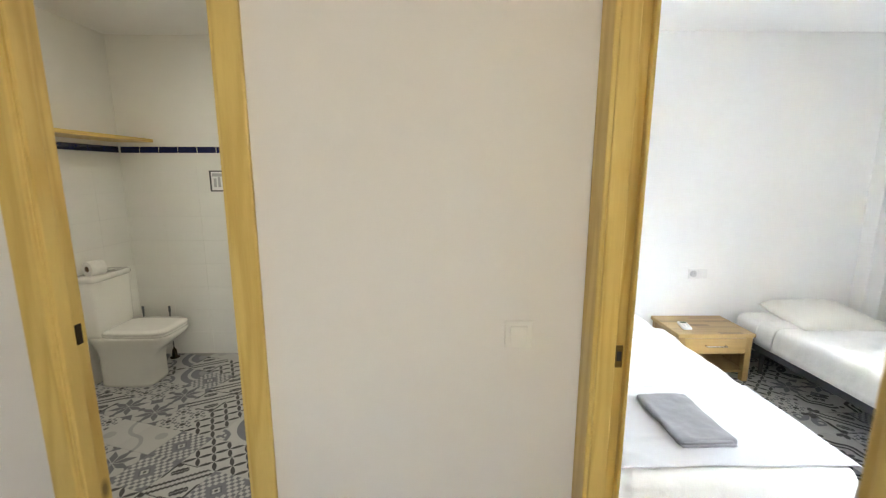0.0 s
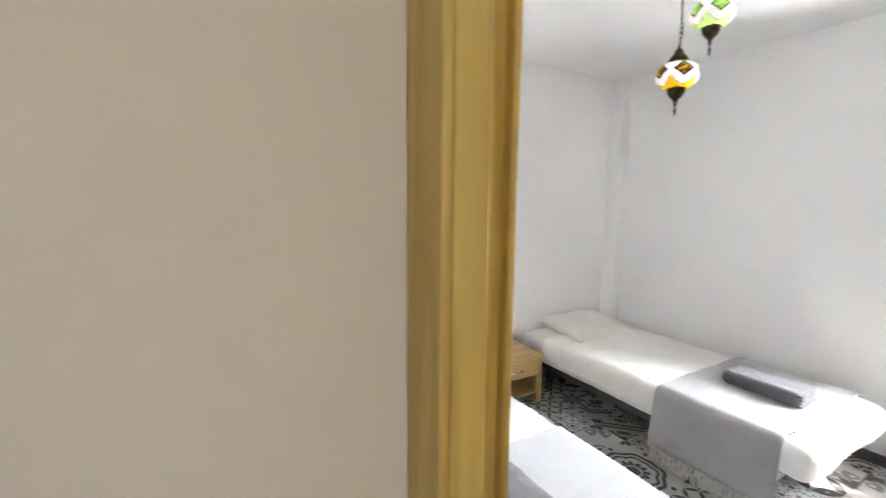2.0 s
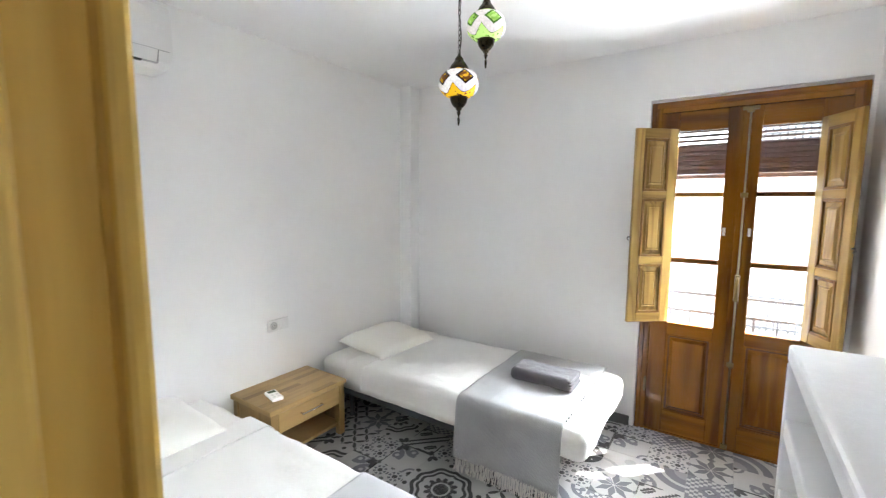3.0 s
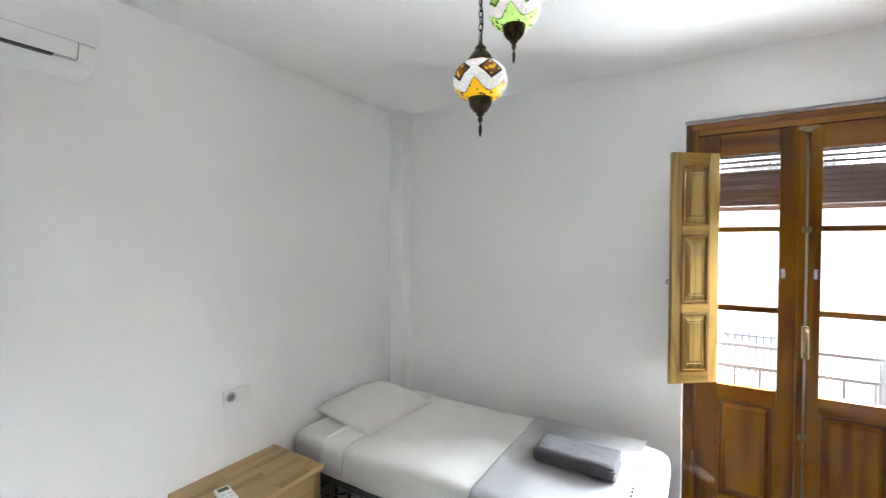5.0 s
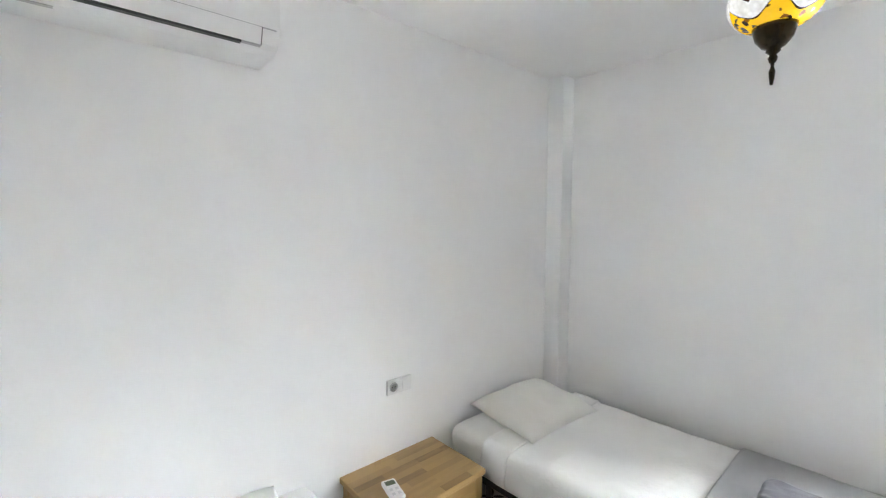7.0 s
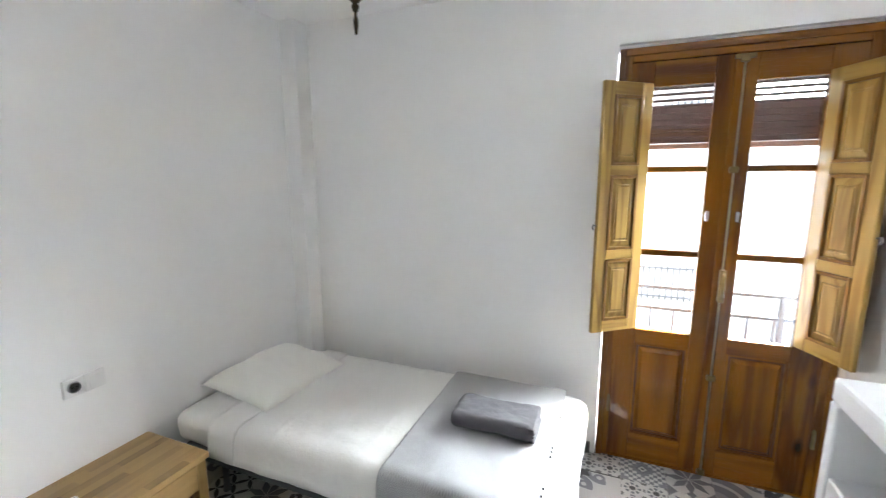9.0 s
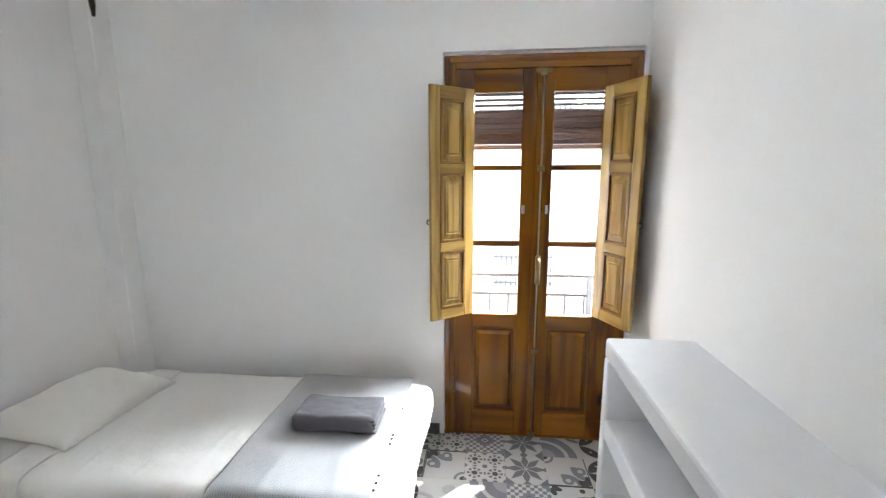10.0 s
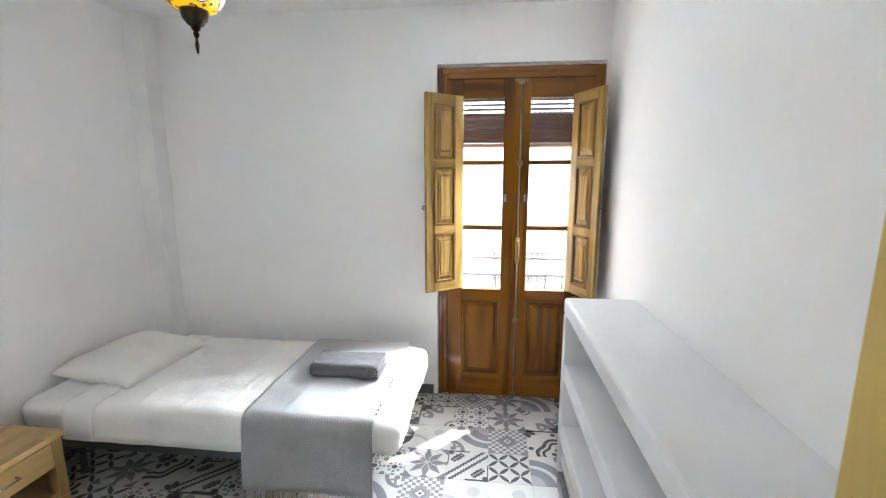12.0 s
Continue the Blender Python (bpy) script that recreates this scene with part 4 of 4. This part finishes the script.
nightstand(pose(1.782, 2.918, 0))
SCREEN = plain("display_grey_green", (0.10, 0.13, 0.09), 0.25)
PALEKEY = plain("pale_grey_rubber", (0.62, 0.63, 0.64), 0.6)
rc = thing("remote_control", "white air conditioner remote lying on the nightstand", "remote control", pose(1.912, 3.072, 0.3835, 0, 0, 77) @ Matrix.Scale(1.22, 4))
part("body", boxes((-0.058, -0.028, 0, 0.058, 0.028, 0.018), bev=0.007), PLASTIC, rc)
part("screen", boxes((0.018, -0.019, 0.0175, 0.044, 0.019, 0.0195), bev=0.001), SCREEN, rc, "grey green display")
for kx in (-0.036, -0.010):
    for ky in (-0.011, 0.011):
        part("button", boxes((kx - 0.007, ky - 0.006, 0.0175, kx + 0.007, ky + 0.006, 0.0200), bev=0.001), PALEKEY, rc)

# masonry shelf along the south wall
sf = thing("masonry_shelf", "white painted built-in masonry shelf with thick boards", "shelf")
SX0, SX1, SF = 1.42, 2.857, 0.572
part("top_board", boxes((SX0, SY - 0.02, 0.868, SX1, SF, 0.953), bev=0.014), MASONRY, sf)
part("middle_board", boxes((SX0 + 0.05, SY - 0.02, 0.532, SX1 - 0.05, SF - 0.004, 0.618), bev=0.008), MASONRY, sf)
part("lower_board", boxes((SX0 + 0.05, SY - 0.02, 0.195, SX1 - 0.05, SF - 0.004, 0.280), bev=0.008), MASONRY, sf)
part("base", boxes((SX0 + 0.05, SY - 0.02, 0.0725, SX1 - 0.05, SF - 0.012, 0.115), bev=0.006), MASONRY, sf)
for x0, x1 in ((SX0, SX0 + 0.05), (SX1 - 0.05, SX1)):
    part("end_panel", boxes((x0, SY - 0.02, 0.0725 if x0 < 2 else 0.0, x1, SF, 0.868), bev=0.008), MASONRY, sf)
part("plinth", boxes((SX0 - 0.006, SY - 0.02, 0.0, SX1 - 0.125, SF + 0.016, 0.072), bev=0.002), SKIRT, sf, "dark grey tiled plinth")


# pendant lamps of mosaic glass
def pendant(x, y, tip, mat, label):
    p = thing("pendant_lamp", label, "pendant lamp", pose(x, y, tip + 0.165) @ Matrix.Scale(0.92, 4), "mosaic pendant lamps")
    part("globe", lathe([(0.028, -0.058)] + [(0.088 * math.cos(a) ** 0.8, 0.064 * math.sin(a)) for a in [radians(-62 + 6.2 * k) for k in range(21)]] + [(0.03, 0.060)], seg=40), mat, p, "lit mosaic glass globe", True)
    part("cap", lathe([(0.043, 0.052), (0.046, 0.055), (0.042, 0.066), (0.034, 0.080), (0.024, 0.092), (0.018, 0.100), (0.019, 0.106), (0.012, 0.112), (0.007, 0.122), (0.0, 0.124)], seg=28), BRONZE, p, "dark bronze cap", True)
    part("finial", lathe([(0.0, -0.135), (0.006, -0.132), (0.009, -0.122), (0.006, -0.116), (0.014, -0.108), (0.012, -0.104), (0.022, -0.098), (0.034, -0.082), (0.038, -0.068), (0.041, -0.055), (0.036, -0.051), (0.0, -0.051)], seg=28), BRONZE, p, "dark bronze finial", True)
    part("drop", lathe([(0.0, -0.18), (0.003, -0.178), (0.0055, -0.160), (0.006, -0.150), (0.003, -0.140), (0.004, -0.135), (0.0, -0.133)], seg=10), BRONZE, p, smooth=True)
    top = (H - (tip + 0.165)) / 0.92
    z, k = 0.122, 0
    chain = bmesh.new()
    while z < top - 0.03:
        ring = []
        for i in range(9):
            a = 2 * math.pi * i / 8
            ring.append(((0.006 * math.cos(a)) * (1 if k % 2 else 0), (0.006 * math.cos(a)) * (0 if k % 2 else 1), z + 0.010 + 0.013 * math.sin(a)))
        tube(ring, 0.0017, 5, chain)
        z, k = z + 0.0205, k + 1
    part("chain", chain, BRONZE, p, smooth=True)
    part("flex", tube([(0.004 + 0.009 * math.sin(j * 0.9), 0.004 * math.cos(j), 0.12 + (top - 0.14) * j / 14) for j in range(15)], 0.0025, 6), DARKPLASTIC, p, smooth=True)
    part("ceiling_rose", lathe([(0.0, top - 0.001), (0.05, top - 0.001), (0.048, top - 0.012), (0.02, top - 0.03), (0.008, top - 0.036), (0.0, top - 0.036)], seg=24), BRONZE, p, smooth=True)
    return p


pendant(1.936, 1.777, 1.887, AMBER, "hanging amber and white mosaic glass lamp on a bronze chain")
pendant(2.047, 1.717, 2.131, GREEN, "hanging green and white mosaic glass lamp on a bronze chain")

# split air conditioner
ac = thing("air_conditioner", "white wall-mounted split air conditioner", "air conditioner")
AX0, AX1 = 0.62, 1.478


def extrude_x(profile, x0, x1, bm=None, round_end=0.0):
    bm = bm or bmesh.new()
    a = [bm.verts.new((x0, y, z)) for y, z in profile]
    b = [bm.verts.new((x1, y, z)) for y, z in profile]
    n = len(profile)
    for i in range(n):
        bm.faces.new((a[i], a[(i + 1) % n], b[(i + 1) % n], b[i]))
    bm.faces.new(a[::-1])
    bm.faces.new(b)
    return bm


prof = [(NY - 0.002, 2.205), (3.20, 2.213), (3.166, 2.2245), (3.150, 2.240), (3.138, 2.275), (3.133, 2.30), (3.130, 2.40), (3.136, 2.47), (3.148, 2.496), (3.172, 2.508), (NY - 0.002, 2.512)]
bm = extrude_x(prof, AX0, AX1)
ends = [e for e in bm.edges if abs(e.verts[0].co.x - e.verts[1].co.x) < 1e-6]
bmesh.ops.bevel(bm, geom=ends, offset=0.010, segments=3, profile=0.5, affect="EDGES")
body = part("body", bm, PLASTIC, ac)
part("flap", extrude_x([(3.151, 2.235), (3.137, 2.272), (3.1325, 2.286), (3.128, 2.286), (3.132, 2.268), (3.146, 2.232)], AX0 + 0.065, AX1 - 0.065), PLASTIC, ac, "air outlet flap")
part("panel_line", boxes((AX0 + 0.014, 3.1305, 2.2868, AX1 - 0.014, 3.140, 2.2890)), GREYPLASTIC, ac)
part("outlet_slot", boxes((AX0 + 0.065, 3.146, 2.2245, AX1 - 0.13, 3.168, 2.2345)), DARKPLASTIC, ac, "dark outlet slot")
part("outlet_slot", boxes((AX1 - 0.13, 3.148, 2.2275, AX1 - 0.065, 3.168, 2.2345)), GREYPLASTIC, ac, "grey end of the outlet slot")
for x in (AX0 + 0.0635, AX1 - 0.0645):
    part("flap_end", extrude_x([(3.150, 2.232), (3.136, 2.270), (3.131, 2.286), (3.127, 2.286), (3.131, 2.267), (3.145, 2.229)], x - 0.0012, x + 0.0012), DARKPLASTIC, ac)
part("underside_label", boxes((AX0 + 0.13, 3.212, 2.2095, AX0 + 0.25, 3.228, 2.2160)), GREYPLASTIC, ac, "grey sticker")
for k in range(6):
    part("badge_bar", boxes((1.043 + k * 0.0112, 3.1275, 2.341, 1.0490 + k * 0.0112, 3.1335, 2.3525)), GREYPLASTIC, ac)
part("badge_line", boxes((1.040, 3.1275, 2.357, 1.110, 3.1335, 2.3595)), GREYPLASTIC, ac)

# double wall socket
so = thing("wall_socket", "white double wall socket with a blank switch", "socket")
for x0, x1 in ((2.055, 2.133), (2.1335, 2.211)):
    pl = part("plate", boxes((x0, NY - 0.013, 0.705, x1, NY - 0.001, 0.785), bev=0.003), PLASTIC, so)
# well coloured grey for the ring of shade in the white socket's recess
part("socket_well", lathe([(0.0, 0.0), (0.020, 0.0), (0.021, 0.004), (0.024, 0.004), (0.025, -0.001)], seg=24), GREYPLASTIC, so)
so.children[-1].matrix_basis = pose(2.094, NY - 0.013, 0.745, 90, 0, 0)
for dx in (-0.009, 0.009):
    part("pin_hole", boxes((2.094 + dx - 0.0026, NY - 0.0150, 0.7424, 2.094 + dx + 0.0026, NY - 0.0125, 0.7476)), DARKPLASTIC, so)
part("rocker", boxes((2.148, NY - 0.016, 0.720, 2.197, NY - 0.012, 0.770), bev=0.002), PLASTIC, so)

# light switch on the cream wall
sw = thing("light_switch", "ivory square light switch on the cream wall", "switch")
part("plate", boxes((0.197, CREAMY - 0.010, 1.048, 0.279, CREAMY - 0.001, 1.131), bev=0.003), PLATE, sw)
part("rocker", boxes((0.212, CREAMY - 0.0145, 1.063, 0.264, CREAMY - 0.0095, 1.116), bev=0.003), PLATE, sw)

# ---- bathroom ----
# fixture out of view, added to brighten the bathroom from above
bc = thing("ceiling_lamp", "unseen round white ceiling lamp, added to light the bathroom", "ceiling lamp", pose(-1.15, 2.05, H))
part("base", lathe([(0.0, -0.001), (0.15, -0.001), (0.15, -0.03), (0.14, -0.045), (0.0, -0.045)], seg=32), PLASTIC, bc)
wc = thing("toilet", "white ceramic close-coupled toilet with a closed lid", "toilet", Matrix.Translation((-2.548, 3.02, 0)) @ Matrix.Diagonal((0.91, 1, 1, 1)))


def loft(sections, seg=36):
    """Rounded-square sections (cx, half_x, half_y, z, power) joined upwards."""
    bm = bmesh.new()
    rings = []
    for cx, hx_, hy, z, pw in sections:
        ring = []
        for i in range(seg):
            a = 2 * math.pi * i / seg
            c, s = math.cos(a), math.sin(a)
            ring.append(bm.verts.new((cx + hx_ * math.copysign(abs(c) ** pw, c), hy * math.copysign(abs(s) ** pw, s), z)))
        rings.append(ring)
    for a, b in zip(rings, rings[1:]):
        for i in range(seg):
            bm.faces.new((a[i], a[(i + 1) % seg], b[(i + 1) % seg], b[i]))
    bm.faces.new(rings[0][::-1])
    bm.faces.new(rings[-1])
    return bm


part("bowl", loft([(0.265, 0.215, 0.130, 0.0, 0.45), (0.265, 0.215, 0.130, 0.02, 0.45), (0.265, 0.213, 0.128, 0.16, 0.45), (0.275, 0.225, 0.132, 0.23, 0.45), (0.31, 0.272, 0.152, 0.295, 0.45), (0.340, 0.315, 0.176, 0.35, 0.45), (0.345, 0.328, 0.184, 0.378, 0.45), (0.345, 0.328, 0.184, 0.392, 0.45)]), CERAMIC, wc, smooth=True)
part("seat", loft([(0.40, 0.258, 0.178, 0.394, 0.42), (0.40, 0.264, 0.183, 0.398, 0.42), (0.40, 0.264, 0.183, 0.410, 0.42), (0.40, 0.260, 0.180, 0.413, 0.42)]), CERAMIC, wc, smooth=True)
part("lid", loft([(0.40, 0.262, 0.182, 0.4145, 0.42), (0.40, 0.268, 0.187, 0.418, 0.42), (0.40, 0.268, 0.187, 0.430, 0.42), (0.40, 0.258, 0.178, 0.438, 0.42), (0.40, 0.20, 0.13, 0.441, 0.42)]), CERAMIC, wc, smooth=True)
part("tank", loft([(0.09, 0.085, 0.165, 0.393, 0.28), (0.092, 0.09, 0.178, 0.42, 0.28), (0.095, 0.092, 0.185, 0.80, 0.28)]), CERAMIC, wc, smooth=True)
tl = part("tank_lid", loft([(0.096, 0.096, 0.190, 0.8005, 0.28), (0.097, 0.100, 0.195, 0.806, 0.28), (0.097, 0.100, 0.195, 0.828, 0.28), (0.097, 0.092, 0.187, 0.838, 0.28)]), CERAMIC, wc, smooth=True)
part("flush_button", lathe([(0.0, 0.8385), (0.024, 0.8385), (0.024, 0.843), (0.0, 0.844)], 0.10, 0.09, 20), CHROME, tl)
tr = thing("toilet_roll", "white toilet paper roll lying on the tank", "toilet paper", pose(-2.43, 2.93, 0.892, 0, 90, 72))
part("paper", lathe([(0.021, -0.05), (0.052, -0.05), (0.053, -0.047), (0.053, 0.047), (0.052, 0.05), (0.021, 0.05)], seg=30), PAPER, tr)
part("core", lathe([(0.0205, -0.05), (0.0205, 0.05), (0.019, 0.05), (0.019, -0.05), (0.0205, -0.05)], seg=24), plain("brown_card", (0.16, 0.10, 0.06), 0.9), tr)

for (bx, by) in ((-2.47, 3.40), (-2.25, 3.40)):
    br = thing("toilet_brush", "slim steel toilet brush standing in a dark holder", "toilet brush", pose(bx, by, 0), "toilet brushes")
    part("holder", lathe([(0.0, 0.0), (0.038, 0.0), (0.038, 0.008), (0.020, 0.014), (0.018, 0.07), (0.010, 0.075), (0.0, 0.115)], seg=20), BRONZE, br, smooth=True)
    part("handle", lathe([(0.0, 0.11), (0.006, 0.11), (0.006, 0.40), (0.009, 0.41), (0.009, 0.455), (0.0, 0.46)], seg=12), STEEL_DARK, br, smooth=True)

bs = thing("wall_shelf", "raw pine wall shelf above the blue tile border", "shelf")
part("board", boxes((-2.549, 1.9, 1.792, -2.27, 3.478, 1.818), bev=0.003), PINE_Y, bs)
pic = thing("wall_picture", "small black framed picture on the bathroom wall", "picture")
for b in ((-1.845, 3.464, 1.405, -1.665, 3.479, 1.415), (-1.845, 3.464, 1.563, -1.665, 3.479, 1.573), (-1.845, 3.464, 1.415, -1.835, 3.479, 1.563), (-1.675, 3.464, 1.415, -1.665, 3.479, 1.563)):
    part("frame", boxes(b, bev=0.002), DARKPLASTIC, pic)
print_ = part("print", boxes((-1.835, 3.472, 1.415, -1.675, 3.478, 1.563)), PLASTIC, pic)
for k in range(4):
    part("print_bar", boxes((-1.815 + 0.034 * k, 3.4705, 1.44, -1.795 + 0.034 * k, 3.4725, 1.51 + 0.012 * (k % 2))), GREYPLASTIC, print_)
part("print_band", boxes((-1.825, 3.4705, 1.525, -1.685, 3.4725, 1.55)), GREYPLASTIC, print_)

# blue border tiles round the bathroom
border = tagged(new("tile_border"), "glazed cobalt blue border tiles", "trim", kind="structure")
bt = boxes((-0.0735, -0.004, -0.0245, 0.0735, 0.004, 0.0245), bev=0.003)
first = part("tile", bt, BLUE, border)
first.matrix_basis = pose(-2.46, 3.475, 1.735)
for k in range(1, 15):
    o = first.copy()
    scene.collection.objects.link(o)
    o.matrix_basis = pose(-2.46 + 0.152 * k, 3.475, 1.735)
for k in range(12):
    o = first.copy()
    scene.collection.objects.link(o)
    o.matrix_basis = pose(-2.545, 3.39 - 0.152 * k, 1.735, 0, 0, 90)

# white bathroom wall tiles with fine joints on the end wall and the toilet wall
wt = boxes((-0.1494, -0.002, -0.0994, 0.1494, 0.002, 0.0994), bev=0.0006)
wtile = part("wall_tile", wt, BATHWALL, bpy.data.objects["wall_bathroom_north"])
wtile.matrix_basis = pose(-2.40, 3.478, 0.1)
for i in range(8):
    for k in range(8):
        if i == 0 and k == 0:
            continue
        o = wtile.copy()
        scene.collection.objects.link(o)
        o.matrix_basis = pose(-2.40 + 0.3 * i, 3.478, 0.1 + 0.2 * k)
for i in range(7):
    for k in range(8):
        o = wtile.copy()
        scene.collection.objects.link(o)
        o.parent = bpy.data.objects["wall_bathroom_west"]
        o.matrix_basis = pose(-2.548, 3.33 - 0.3 * i, 0.1 + 0.2 * k, 0, 0, 90)

# ---- floor tiles ----
floor = bpy.data.objects["floor"]
TX, TY = 0.2335, 0.2245
meshes = {}
for key, mm in TILES.items():
    bm = boxes((-TX / 2 + 0.001, -TY / 2 + 0.001, -0.008, TX / 2 - 0.001, TY / 2 - 0.001, 0.0), bev=0.0008)
    bmesh.ops.recalc_face_normals(bm, faces=bm.faces[:])
    me = bpy.data.meshes.new("tile_" + key)
    bm.to_mesh(me)
    bm.free()
    me.materials.append(mm)
    meshes[key] = me
KNOWN = {
    (0, 0): ("flower", 0), (0, 1): ("check", 0), (0, 2): ("star", 0), (0, 3): ("arcs", 0),
    (1, 0): ("scroll", 0), (1, 1): ("flower", 0), (1, 2): ("star", 0), (1, 3): ("scroll", 1),
    (2, 0): ("pale", 0), (2, 1): ("arcs", 1), (2, 2): ("check", 0), (2, 3): ("damask", 0),
    (3, -1): ("flower", 0), (3, 0): ("star", 0), (3, 1): ("zigzag", 0), (3, 2): ("petal", 0), (3, 3): ("arcs", 2),
    (4, -1): ("arcs", 2), (4, 0): ("check", 0), (4, 1): ("pale", 0),
    (5, -3): ("damask", 4), (6, -3): ("damask", 5), (5, -4): ("damask", 6), (6, -4): ("damask", 7),
    (4, -2): ("scroll", 0), (5, -2): ("petal", 0), (6, -2): ("scroll", 1), (4, -3): ("star", 0), (4, -4): ("flower", 0), (7, -3): ("lattice", 0),
}
bath_keys = ["petal", "zigzag", "check", "petal", "check", "zigzag", "star", "pale", "flower", "arcs"]
rnd = random.Random(11)
keys = ["star", "petal", "check", "flower", "zigzag", "arcs", "scroll", "damask", "lattice", "rosette", "damask", "rosette", "scroll", "pale"]
dark_keys = ["damask", "scroll", "petal", "damask", "zigzag", "scroll", "flower", "star", "damask"]


def lay(r, c):
    """Row r counts from the balcony door towards the hall, column c from the bed towards the shelf."""
    x, y = 3.407 + TX / 2 - TX * r, 1.272 - TY * c
    key, turn = KNOWN.get((r, c), (rnd.choice(dark_keys if r > 3 and c < 0 else keys), rnd.randrange(8)))
    o = new("tile", meshes[key])
    o.parent = floor
    flip = {4: (1, -1), 5: (-1, -1), 6: (1, 1), 7: (-1, 1)}.get(turn, (1, 1))
    o.matrix_basis = pose(x, y, 0, 0, 0, 180 * (turn % 2) if turn < 4 else 0) @ Matrix.Diagonal((*flip, 1, 1))


for r in range(0, 14):
    for c in range(-9, 5):
        x, y = 3.407 + TX / 2 - TX * r, 1.272 - TY * c
        if x > WX - 0.05 and y < NY + 0.1:
            lay(r, c)
TURN_BATH = pose(-1.42, 2.42, 0, 0, 0, -17)
for r in range(-8, 9):
    for c in range(-8, 9):
        m = TURN_BATH @ pose(TX * r, TY * c, 0, 0, 0, 180 * ((r + c) % 2)) @ Matrix.Diagonal((1, -1, 1, 1))
        if -2.62 < m.translation.x < -0.28 and 1.36 < m.translation.y < 3.54:
            o = new("tile", meshes[rnd.choice(bath_keys)])
            o.parent = floor
            o.matrix_basis = m
for r in range(13, 24):
    for c in range(0, 5):
        x, y = 3.407 + TX / 2 - TX * r, 1.272 - TY * c
        if -1.75 < x < 0.53 and y < 1.2:
            lay(r, c)
